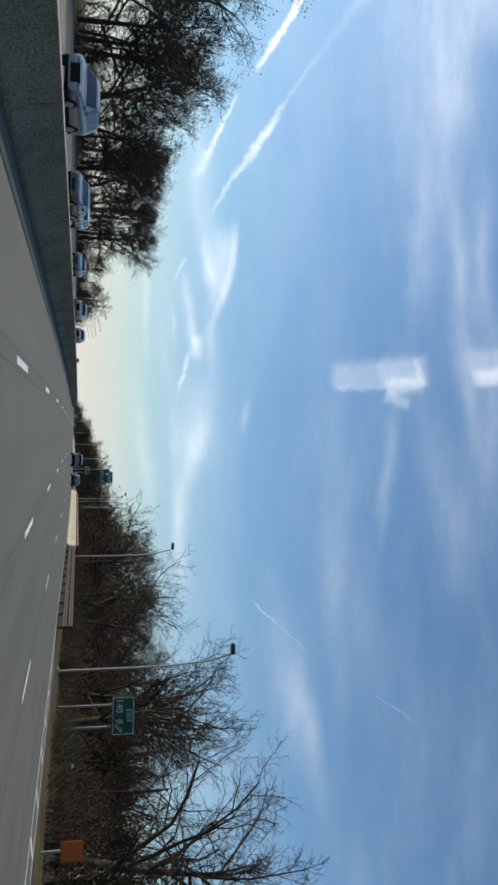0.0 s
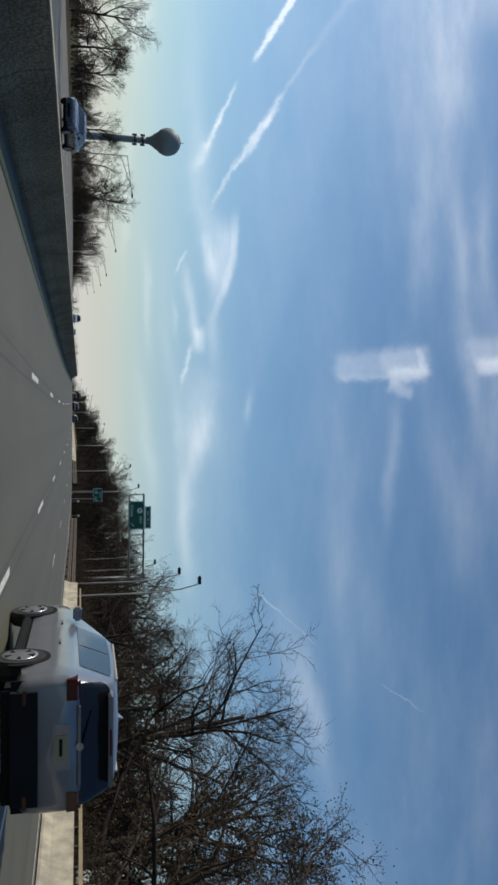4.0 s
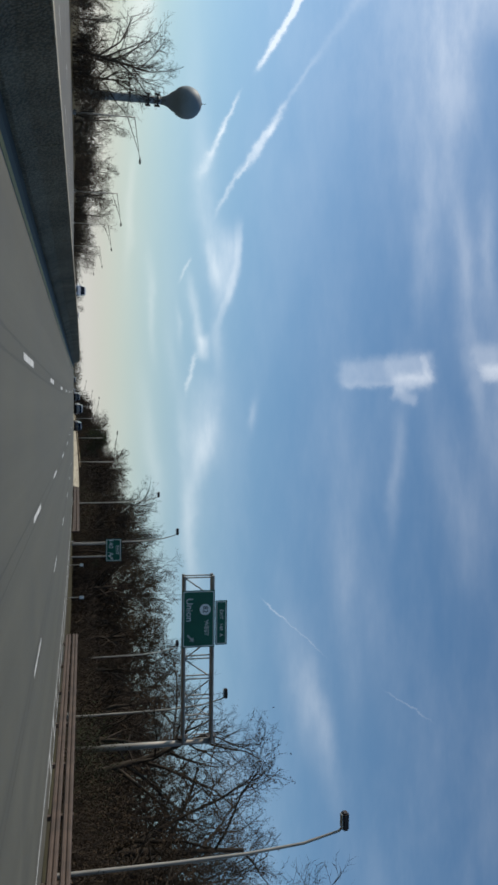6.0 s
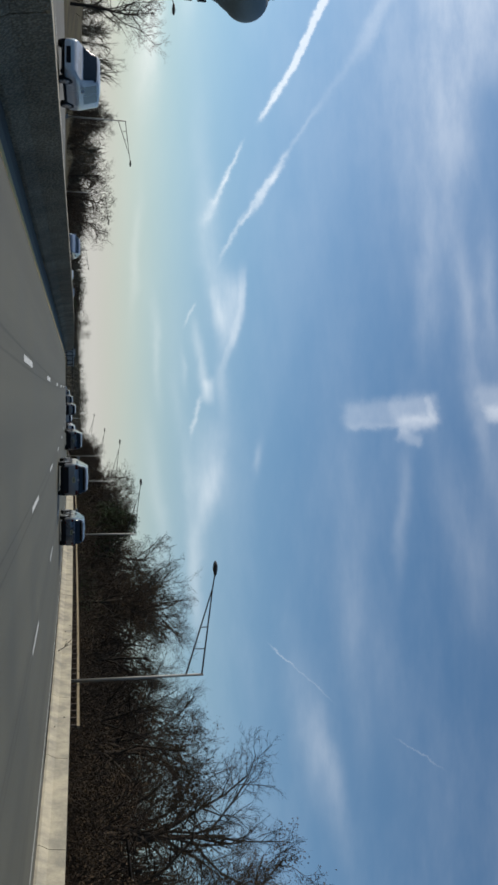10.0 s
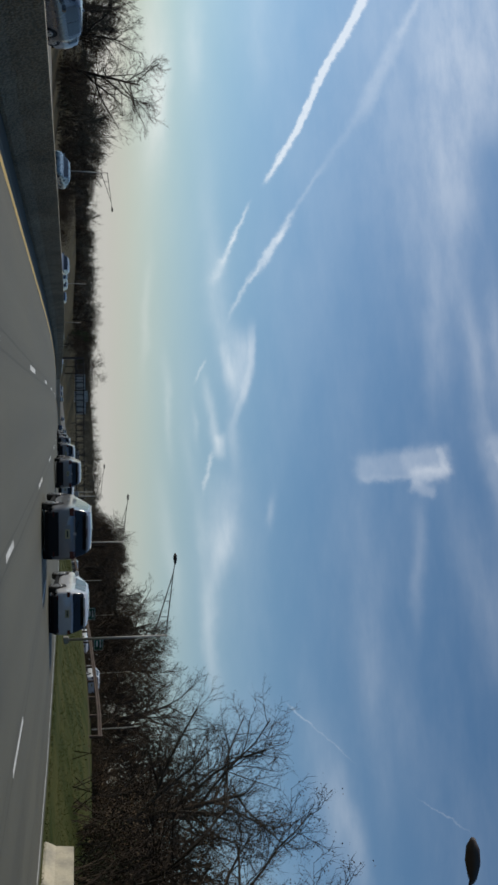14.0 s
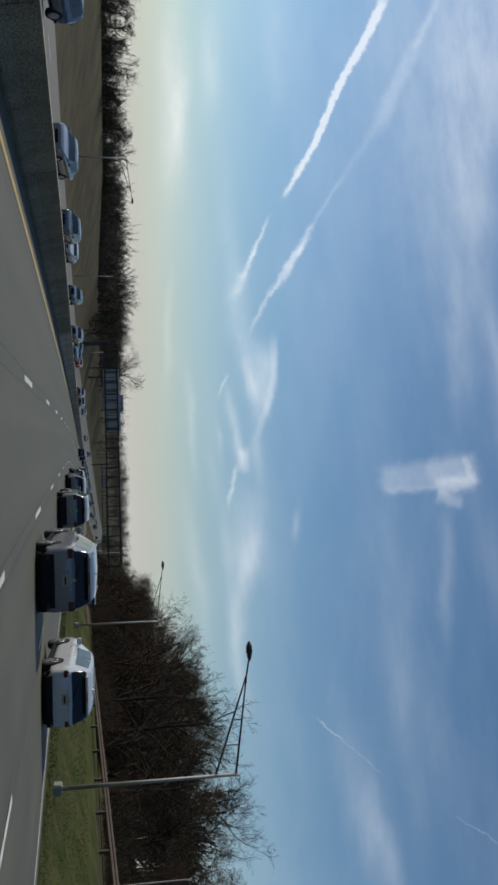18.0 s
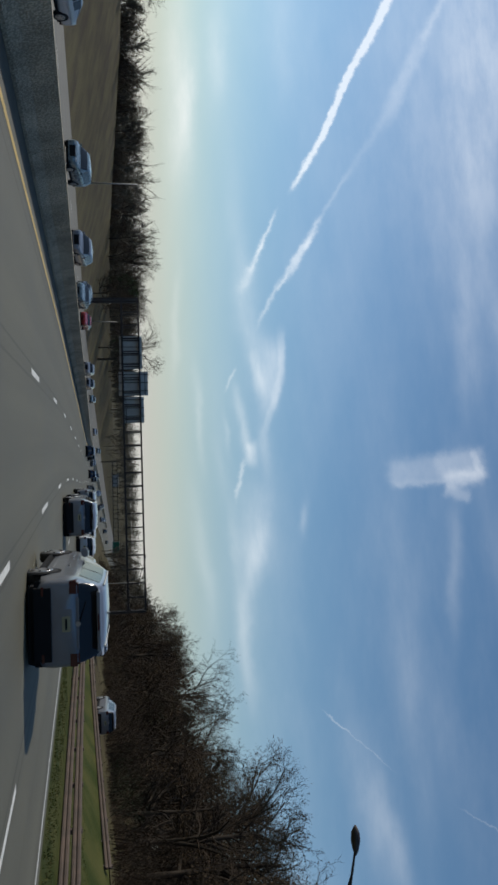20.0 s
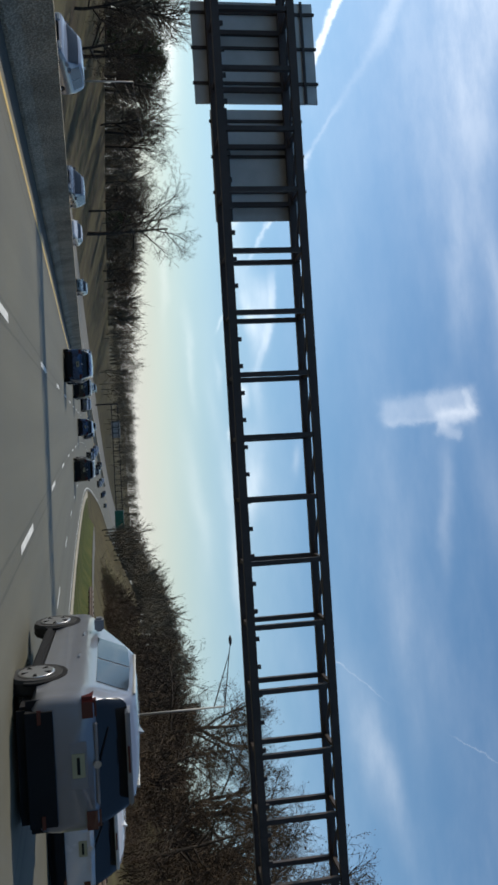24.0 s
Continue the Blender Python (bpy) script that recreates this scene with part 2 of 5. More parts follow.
def material(name, base, rough=0.8, metal=0.0, vary=0.25, scale=2.0, fine=40.0, bump=0.0, warm=None, spec=0.5, per_object=0.0, pebble=0.0):
    """Principled surface with stains at one scale and grain at another; pebble adds exposed stones of that many a
    metre, with shade painted between them.
    """
    m = bpy.data.materials.new(name)
    m.use_nodes = True
    t = Tree(m.node_tree)
    p = m.node_tree.nodes["Principled BSDF"]
    co = t.node("ShaderNodeTexCoord").outputs["Object"]
    big = t.noise(co, scale, 5, 0.6)
    small = t.noise(co, fine, 3, 0.6)
    dark = tuple(v * (1 - vary) for v in base) + (1,)
    light = tuple(min(1, v * (1 + vary)) for v in (warm or base)) + (1,)
    col = t.mix(t.ramp(big, 0.3, 0.7), dark, light)
    speck = t.node("ShaderNodeMapRange")
    t.put(speck.inputs[0], small)
    speck.inputs[3].default_value, speck.inputs[4].default_value = 1 - vary * 0.8, 1 + vary * 0.8
    grey = t.node("ShaderNodeCombineXYZ")
    for i in range(3):
        t.put(grey.inputs[i], speck.outputs[0])
    col = t.mix(1.0, col, grey.outputs[0], "MULTIPLY")
    if per_object:
        rnd = t.node("ShaderNodeObjectInfo").outputs["Random"]
        k = t.math("ADD", t.math("MULTIPLY", rnd, 2 * per_object), 1 - per_object)
        g2 = t.node("ShaderNodeCombineXYZ")
        for i in range(3):
            t.put(g2.inputs[i], k)
        col = t.mix(1.0, col, g2.outputs[0], "MULTIPLY")
    t.put(p.inputs["Base Color"], col)
    t.put(p.inputs["Roughness"], t.math("ADD", t.math("MULTIPLY", big, 0.2), rough - 0.1, True))
    p.inputs["Metallic"].default_value = metal
    p.inputs["Specular IOR Level"].default_value = spec
    if pebble:
        cell = t.node("ShaderNodeTexVoronoi")
        cell.feature = "SMOOTH_F1"
        t.put(cell.inputs["Vector"], t.vmath("ADD", co, t.scaled(t.noise(co, 6.0, 3, 0.6, "Color"), 0.05)))
        cell.inputs["Scale"].default_value = pebble
        pit = t.ramp(cell.outputs["Distance"], 0.62, 0.18)
        small = t.math("ADD", t.math("MULTIPLY", small, 0.4), pit)
        # Gaps between stones are darkened in colour too, as bump shading shows little.
        g3 = t.node("ShaderNodeCombineXYZ")
        for i in range(3):
            t.put(g3.inputs[i], t.math("ADD", t.math("MULTIPLY", pit, 0.45), 0.68))
        col = t.mix(1.0, col, g3.outputs[0], "MULTIPLY")
        t.put(p.inputs["Base Color"], col)
    if bump:
        b = t.node("ShaderNodeBump")
        b.inputs["Strength"].default_value = bump
        b.inputs["Distance"].default_value = 0.02
        t.put(b.inputs["Height"], small)
        t.put(p.inputs["Normal"], b.outputs[0])
    return m


def paint(name, base, metal=0.35, rough=0.28, coat=0.5):
    m = material(name, base, rough, metal, 0.025, 3.0, 25.0)
    m.node_tree.nodes["Principled BSDF"].inputs["Coat Weight"].default_value = coat
    return m


M_ROAD = material("worn_asphalt", (0.097, 0.093, 0.066), 0.72, 0, 0.10, 0.35, 30.0, 0.25, spec=0.5)


def wear_lanes(m):
    """Adds polished wheel tracks, long oil streaks and sealed joints beside the lane lines, along the lanes' own coordinates."""
    t = Tree(m.node_tree)
    p = m.node_tree.nodes["Principled BSDF"]
    col = p.inputs["Base Color"].links[0].from_socket
    uv = t.node("ShaderNodeUVMap")
    uv.uv_map = "lanes"
    split = t.node("ShaderNodeSeparateXYZ")
    t.put(split.inputs[0], uv.outputs[0])
    u = split.outputs[0]
    track = t.math("MULTIPLY", t.math("ADD", t.math("COSINE", t.math("MULTIPLY", t.math("SUBTRACT", u, 0.9), math.tau / 1.83)), 1.0), 0.5)
    stretch = t.node("ShaderNodeMapping")
    stretch.inputs["Scale"].default_value = (2.6, 0.03, 1.0)
    t.put(stretch.inputs["Vector"], uv.outputs[0])
    streak = t.noise(stretch.outputs[0], 1.0, 5, 0.6)
    cell = t.math("SUBTRACT", t.math("FRACT", t.math("MULTIPLY", t.math("ADD", u, 7.32 + 1.83), 1 / 3.66)), 0.5)
    near = t.math("ABSOLUTE", t.math("SUBTRACT", t.math("MULTIPLY", t.math("ABSOLUTE", cell), 3.66), 0.17))
    wobble = t.math("MULTIPLY", t.noise(uv.outputs[0], 0.9, 4, 0.6), 0.06)
    seam = t.math("MULTIPLY", t.ramp(t.math("SUBTRACT", near, wobble), 0.012, -0.012), 0.28)
    k = t.math("ADD", t.math("MULTIPLY", track, 0.10), t.math("MULTIPLY", streak, 0.34))
    k = t.math("SUBTRACT", t.math("ADD", k, 0.78), seam)
    grey = t.node("ShaderNodeCombineXYZ")
    for i in range(3):
        t.put(grey.inputs[i], k)
    t.put(p.inputs["Base Color"], t.mix(1.0, col, grey.outputs[0], "MULTIPLY"))


wear_lanes(M_ROAD)
M_SHOULDER = material("shoulder_asphalt", (0.105, 0.098, 0.078), 0.9, 0, 0.18, 0.5, 30.0, 0.3, spec=0.3)
M_OLD = material("dark_asphalt", (0.120, 0.110, 0.086), 0.7, 0, 0.2, 0.4, 30.0, 0.3, spec=0.5)
M_WHITE = material("worn_white_paint", (0.62, 0.62, 0.58), 0.7, 0, 0.16, 3.0, 60.0, spec=0.3)
M_YELLOW = material("worn_yellow_paint", (0.52, 0.38, 0.14), 0.7, 0, 0.16, 3.0, 60.0, spec=0.3)
M_BARRIER = material("weathered_concrete", (0.30, 0.24, 0.16), 0.92, 0, 0.25, 0.6, 30.0, 1.0, spec=0.2, pebble=24.0)
# Same concrete, its colour lifted to imitate veiling glare on the far lengths.
M_BARRIER_GLARE = material("aggregate_concrete_glare", (0.52, 0.42, 0.30), 0.92, 0, 0.25, 0.6, 30.0, 1.0, spec=0.2, pebble=24.0)
M_CAP = material("pale_concrete", (0.38, 0.355, 0.29), 0.9, 0, 0.3, 1.3, 20.0, 0.4, (0.36, 0.32, 0.24), spec=0.2)
M_GRASS = material("winter_grass", (0.040, 0.057, 0.012), 0.95, 0, 0.3, 0.45, 70.0, 0.5, (0.055, 0.056, 0.018), spec=0.1)
M_BLADE = material("grass_blades", (0.042, 0.066, 0.013), 0.9, 0, 0.35, 1.2, 30.0, 0, (0.075, 0.068, 0.026), spec=0.15)
M_EARTH = material("leaf_litter", (0.070, 0.055, 0.035), 0.97, 0, 0.35, 0.25, 5.0, 0.8, (0.062, 0.056, 0.028), spec=0.1)
M_BARK = material("bark", (0.047, 0.038, 0.030), 0.95, 0, 0.35, 2.0, 25.0, 0.6, spec=0.1, per_object=0.3)
M_TWIG = material("twigs", (0.044, 0.034, 0.027), 0.95, 0, 0.3, 0.7, 8.0, 0, (0.050, 0.037, 0.026), spec=0.1, per_object=0.3)
# Twig colour lightened to stand in for haze and glare over the far woods.
M_WOODS_HAZED = material("bare_woods_haze_paled", (0.118, 0.100, 0.078), 0.95, 0, 0.3, 0.15, 3.0, 0, (0.108, 0.092, 0.066), spec=0.1)
M_DRY = material("dry_leaves", (0.066, 0.046, 0.029), 0.9, 0, 0.3, 0.9, 6.0, 0, (0.076, 0.053, 0.032), spec=0.1, per_object=0.3)
M_GREEN = material("evergreen_leaves", (0.030, 0.042, 0.016), 0.8, 0, 0.4, 1.0, 6.0, 0, spec=0.2, per_object=0.3)
M_STEEL = material("galvanised_steel", (0.42, 0.42, 0.40), 0.55, 0.6, 0.12, 1.5, 30.0)
M_RUST = material("weathering_steel", (0.068, 0.047, 0.036), 0.85, 0.0, 0.3, 1.2, 25.0, 0.3)
M_TAN = material("tan_painted_steel", (0.26, 0.205, 0.125), 0.7, 0.1, 0.2, 1.5, 25.0)
M_IRON = material("dark_painted_steel", (0.035, 0.026, 0.024), 0.6, 0.2, 0.25, 1.0, 20.0)
M_POST = material("grey_metal_post", (0.30, 0.28, 0.25), 0.6, 0.4, 0.15, 1.0, 20.0)
M_SIGN = material("green_sign_sheeting", (0.006, 0.105, 0.062), 0.5, 0, 0.1, 0.8, 20.0)
M_SIGNBACK = material("aluminium_sign_back", (0.42, 0.43, 0.43), 0.6, 0.35, 0.12, 0.8, 20.0)
M_LETTER = material("white_sign_letters", (0.78, 0.80, 0.78), 0.5, 0, 0.04)
M_ORANGE = material("orange_sign_sheeting", (0.55, 0.11, 0.012), 0.5, 0, 0.1, 0.8)
M_BLACK = material("black_paint", (0.012, 0.012, 0.012), 0.6, 0, 0.1)
M_TANK = material("blue_grey_tank_paint", (0.20, 0.22, 0.23), 0.6, 0, 0.08, 0.2, 3.0)
M_RUBBER = material("tyre_rubber", (0.018, 0.018, 0.018), 0.85, 0, 0.2, 8.0)
M_RIM = material("alloy_rim", (0.42, 0.42, 0.43), 0.35, 0.9, 0.08)
M_TRIM = material("black_plastic_trim", (0.011, 0.011, 0.012), 0.85, 0, 0.15, spec=0.2)
M_GLASS = paint("dark_car_glass", (0.010, 0.011, 0.013), 0.0, 0.12, 0.2)
M_TAIL = paint("red_tail_lamp", (0.055, 0.004, 0.005), 0.0, 0.2, 0.3)
M_LAMP = paint("clear_head_lamp", (0.72, 0.74, 0.76), 0.2, 0.15)
M_PLATE = material("pale_number_plate", (0.30, 0.28, 0.17), 0.5, 0, 0.05)
M_HOUSE = material("grey_siding", (0.22, 0.24, 0.26), 0.8, 0, 0.1, 0.5)

# ---- mesh helpers ----


def mesh_object(name, verts, faces, mat, parent=None, label="", smooth=False):
    me = bpy.data.meshes.new(name)
    me.from_pydata([tuple(v) for v in verts], [], faces)
    me.materials.append(mat)
    if smooth:
        me.polygons.foreach_set("use_smooth", [True] * len(me.polygons))
    me.update()
    ob = new(name, me)
    ob.parent = parent
    if label:
        ob["label"] = label
    return ob


def part(name, bm, mat, parent, label="", smooth=False):
    """Links a bmesh as one mesh object under a thing or a part."""
    me = bpy.data.meshes.new(name)
    bmesh.ops.recalc_face_normals(bm, faces=bm.faces)
    bm.to_mesh(me)
    bm.free()
    me.materials.append(mat)
    if smooth:
        me.polygons.foreach_set("use_smooth", [True] * len(me.polygons))
    ob = new(name, me)
    ob.parent = parent
    if label:
        ob["label"] = label
    return ob


def thing(name, label, category, m=None, group="", kind=""):
    ob = tagged(new(name), label, category, group, kind)
    if m is not None:
        ob.matrix_world = m
    return ob


def box(bm, x0, y0, z0, x1, y1, z1, bevel=0.0):
    vs = [bm.verts.new(p) for p in ((x0, y0, z0), (x1, y0, z0), (x1, y1, z0), (x0, y1, z0), (x0, y0, z1), (x1, y0, z1), (x1, y1, z1), (x0, y1, z1))]
    fs = [bm.faces.new([vs[i] for i in f]) for f in ((0, 3, 2, 1), (4, 5, 6, 7), (0, 1, 5, 4), (1, 2, 6, 5), (2, 3, 7, 6), (3, 0, 4, 7))]
    if bevel:
        bmesh.ops.bevel(bm, geom=list({e for f in fs for e in f.edges}), offset=bevel, segments=2, affect="EDGES")
    return bm


def bar(bm, p, q, r0, r1=None, sides=8):
    """A tapered round bar from p to q."""
    p, q, r1 = Vector(p), Vector(q), r0 if r1 is None else r1
    d = (q - p).normalized()
    a = d.orthogonal().normalized()
    b = d.cross(a)
    rings = []
    for o, r in ((p, r0), (q, r1)):
        rings.append([bm.verts.new(o + (a * math.cos(k * math.tau / sides) + b * math.sin(k * math.tau / sides)) * r) for k in range(sides)])
    for k in range(sides):
        bm.faces.new((rings[0][k], rings[0][(k + 1) % sides], rings[1][(k + 1) % sides], rings[1][k]))
    bm.faces.new(rings[0][::-1])
    bm.faces.new(rings[1])
    return bm


def tube(bm, pts, rads, sides=10):
    """A round tube through the points, with one radius for each."""
    pts = [Vector(p) for p in pts]
    rings = []
    for i, (p, r) in enumerate(zip(pts, rads)):
        d = (pts[min(i + 1, len(pts) - 1)] - pts[max(i - 1, 0)]).normalized()
        a = d.cross(Vector((0, 1, 0.01))).normalized()
        b = d.cross(a)
        rings.append([bm.verts.new(p + (a * math.cos(k * math.tau / sides) + b * math.sin(k * math.tau / sides)) * r) for k in range(sides)])
    for u, v in zip(rings, rings[1:]):
        for k in range(sides):
            bm.faces.new((u[k], u[(k + 1) % sides], v[(k + 1) % sides], v[k]))
    return bm


def beam(bm, p, q, w, h):
    """A square beam from p to q, w wide and h high."""
    p, q = Vector(p), Vector(q)
    d = (q - p).normalized()
    up = Vector((0, 0, 1)) if abs(d.z) < 0.9 else Vector((0, 1, 0))
    a = d.cross(up).normalized() * w / 2
    b = a.cross(d).normalized() * h / 2
    vs = [bm.verts.new(o + x * a + y * b) for o in (p, q) for x, y in ((-1, -1), (1, -1), (1, 1), (-1, 1))]
    for f in ((0, 1, 2, 3), (7, 6, 5, 4), (0, 4, 5, 1), (1, 5, 6, 2), (2, 6, 7, 3), (3, 7, 4, 0)):
        bm.faces.new([vs[i] for i in f])
    return bm


def lathe(bm, profile, sides=24, axis="z"):
    rings = []
    for r, z in profile:
        ring = []
        for k in range(sides):
            c, s = math.cos(k * math.tau / sides) * r, math.sin(k * math.tau / sides) * r
            ring.append(bm.verts.new((c, s, z) if axis == "z" else (z, c, s)))
        rings.append(ring)
    for a, b in zip(rings, rings[1:]):
        for k in range(sides):
            bm.faces.new((a[k], a[(k + 1) % sides], b[(k + 1) % sides], b[k]))
    bm.faces.new(rings[0][::-1])
    bm.faces.new(rings[-1])
    return bm


# ---- the line of the road: y, x, z of the ground under the carriageway's reference line ----
KNOTS = np.array([(-160, 0.2, 0.1), (0, 0, 0.10), (52, 0, 0.11), (105, 0.7, 0.05), (157, 0.85, -0.15), (212, -0.45, -0.40), (266, -3.2, -0.96), (319, -7.6, -1.90),
                  (371, -13.5, -3.41), (421, -20.9, -5.52), (471, -28.2, -8.33), (520, -34.8, -11.36), (568, -40.4, -14.32), (615, -44.0, -16.84), (680, -49.0, -20.45),
                  (740, -52.5, -23.2), (840, -49.5, -26.5), (941, -42.0, -29.2), (1190, -11.0, -33.5), (1450, 30.0, -33.0), (1900, 110.0, -30.0)])


def hermite(y, col):
    k, v = KNOTS[:, 0], KNOTS[:, col]
    slope = np.gradient(v, k)
    i = int(np.clip(np.searchsorted(k, y) - 1, 0, len(k) - 2))
    h = k[i + 1] - k[i]
    s = (y - k[i]) / h
    return ((1 + 2 * s) * (1 - s) ** 2 * v[i] + s * (1 - s) ** 2 * h * slope[i] + s * s * (3 - 2 * s) * v[i + 1] + s * s * (s - 1) * h * slope[i + 1])


def line_x(y):
    return hermite(y, 1)


def line_z(y):
    return hermite(y, 2)


def heading(y):
    return math.atan2(-(line_x(y + 1) - line_x(y - 1)), 2.0)


def tilt(y):
    """Cross slope of the carriageway in the bends: up to the right in the left bend, down in the right bend."""
    return float(np.interp(y, (340, 395, 450, 500, 628, 650, 800, 900), (0, 0.024, 0.024, 0, 0, -0.012, -0.012, 0)))


def spot(y, off, dz=0.0):
    """World place at that distance along, off metres to the right of the reference line, dz above the carriageway."""
    a = heading(y)
    return Vector((line_x(y) + off * math.cos(a), y + off * math.sin(a), line_z(y) + dz + tilt(y) * (max(-9.0, min(off, 30.0)) + 1.4)))


def place(y, off, dz=0.0, turn=0.0):
    return Matrix.Translation(spot(y, off, dz)) @ Matrix.Rotation(heading(y) + radians(turn), 4, "Z")


def lane(y):
    """Offset of the lane line just left of the camera's lane."""
    return float(np.interp(y, (0, 190, 290, 400, 500, 560, 590, 640), (-1.15, -1.15, -1.15, -1.35, -1.4, -1.75, -1.5, -1.2)))


def yellow(y):
    return lane(y) + float(np.interp(y, (0, 290, 400, 485, 570), (-2.7, -2.8, -3.3, -4.0, -4.1)))


def barrier_off(y):
    return yellow(y) - float(np.interp(y, (0, 260, 420, 560), (0.95, 1.0, 1.3, 1.6)))


def right_edge(y):
    return lane(y) + float(np.interp(y, (0, 330, 420, 560), (13.2, 13.0, 12.6, 11.0)))


def bank(y, off):
    """Height of the ground above the carriageway, off the road on both sides."""
    out = 0.0
    if off > 14:
        k = float(np.interp(y, (360, 430, 545, 585), (0, 2.0, 2.0, 1.4)))
        out += k * min(1, (off - 14) / 8)
        k2 = float(np.interp(y, (515, 570, 710, 770, 840, 1050, 1200), (0, 1, 1.1, 1.6, 1.2, 1.2, 0.3)))
        out += k2 * 5.5 * max(0, min(off, 44) - float(np.interp(y, (500, 585, 690, 770, 850), (32, 25, 25, 26, 17)))) / 17
        out += 0.02 * max(0, min(off, 90) - 34)
    if off < -31:
        k = float(np.interp(y, (300, 440, 540, 620, 900), (0.25, 1.0, 1.15, 1.6, 1.6)))
        out += k * 3.6 * min(1, (-31 - off) / 22) - 0.03 * max(0, min(-off, 150) - 70)
    return out


def ramp_off(y):
    return float(np.interp(y, (500, 585, 700), (27.6, 20.6, 19.5)))


def strip(name, ys, left, right, mat, dz, label="", kind="structure", category=""):
    """A band of ground cover between two offsets."""
    verts, faces = [], []
    for y in ys:
        a, b = left(y), right(y)
        h = dz(y) if callable(dz) else dz
        verts += [spot(y, a, h), spot(y, b, h)]
    for i in range(len(ys) - 1):
        faces.append((2 * i, 2 * i + 1, 2 * i + 3, 2 * i + 2))
    ob = mesh_object(name, verts, faces, mat)
    uv = ob.data.uv_layers.new(name="lanes")
    flat = [c_ for y in ys for off in (left(y), right(y)) for c_ in (off - lane(y), y)]
    for loop in ob.data.loops:
        k = loop.vertex_index
        uv.data[loop.index].uv = (flat[2 * k], flat[2 * k + 1])
    return tagged(ob, label, category, kind=kind)


YS = list(np.arange(-150, 1000, 6.0)) + list(np.arange(1000, 1900, 25.0))
ground_off = [-3800, -1500, -600, -300, -150, -90, -60, -53, -45, -38, -31, -20, -6, 8, 14, 18, 22, 30, 40, 60, 90, 150, 300, 600, 1500, 3800]
gy = list(np.arange(-900, -150, 125.0)) + list(np.arange(-150, 1000, 10.0)) + list(np.arange(1000, 1900, 50.0)) + [2400, 3200, 4200, 4900]
gv, gf = [], []
for y in gy:
    yy = min(max(y, -150), 1850)
    for o in ground_off:
        q = spot(yy, o, 0)
        z = q.z - 0.08 + bank(yy, o)
        if abs(o) >= 300:
            z = (min(z, -4.0) if y > 150 else z - 4) - (50 if abs(o) >= 600 else 0)
        if y > 2000:
            z -= 35
        gv.append((q.x if abs(o) < 300 else line_x(yy) + o, q.y + (y - yy) if abs(o) < 300 else y, z))
n = len(ground_off)
for i in range(len(gy) - 1):
    for j in range(n - 1):
        gf.append((i * n + j, i * n + j + 1, (i + 1) * n + j + 1, (i + 1) * n + j))
tagged(mesh_object("ground", gv, gf, M_EARTH, smooth=True), "brown leaf litter and bare winter soil beside the highway", "ground", kind="structure")

strip("road", YS, lambda y: yellow(y) - 0.4, lambda y: right_edge(y) + 0.35, M_ROAD, 0.0, "worn grey asphalt carriageway with four lanes", category="road")
strip("shoulder", YS, lambda y: barrier_off(y) - 0.3, lambda y: yellow(y) - 0.4, M_SHOULDER, -0.004, "narrow dark asphalt shoulder beside the median barrier", category="road shoulder")
strip("opposite_road", YS, lambda y: -30.5, lambda y: barrier_off(y) - 0.3, M_OLD, -0.004, "dark asphalt carriageway for oncoming traffic", category="road")
strip("exit_pavement", [y for y in YS if 165 < y < 300], lambda y: right_edge(y) + 0.35, lambda y: right_edge(y) + float(np.interp(y, (170, 205, 235, 290), (0.9, 2.2, 1.2, 0.8))), M_SHOULDER, -0.006, "grey asphalt margin beside the exit gore", category="road shoulder")
strip("ramp_road", [y for y in YS if 425 < y < 760], lambda y: ramp_off(y) - 3.3, lambda y: ramp_off(y) + 3.3, M_OLD, lambda y: bank(y, ramp_off(y)) + 0.06, "asphalt ramp road behind the guard rail", category="road")


def dashes(name, phase, off, label):
    verts, faces = [], []
    y = phase
    while y < 900:
        for yy in (y - 1.5, y - 0.5, y + 0.5, y + 1.5):
            verts += [spot(yy, off(yy) - 0.075, 0.006), spot(yy, off(yy) + 0.075, 0.006)]
        i = len(verts) - 8
        faces += [(i, i + 1, i + 3, i + 2), (i + 2, i + 3, i + 5, i + 4), (i + 4, i + 5, i + 7, i + 6)]
        y += 12.2
    tagged(mesh_object(name, verts, faces, M_WHITE), label, "lane marking", kind="structure")


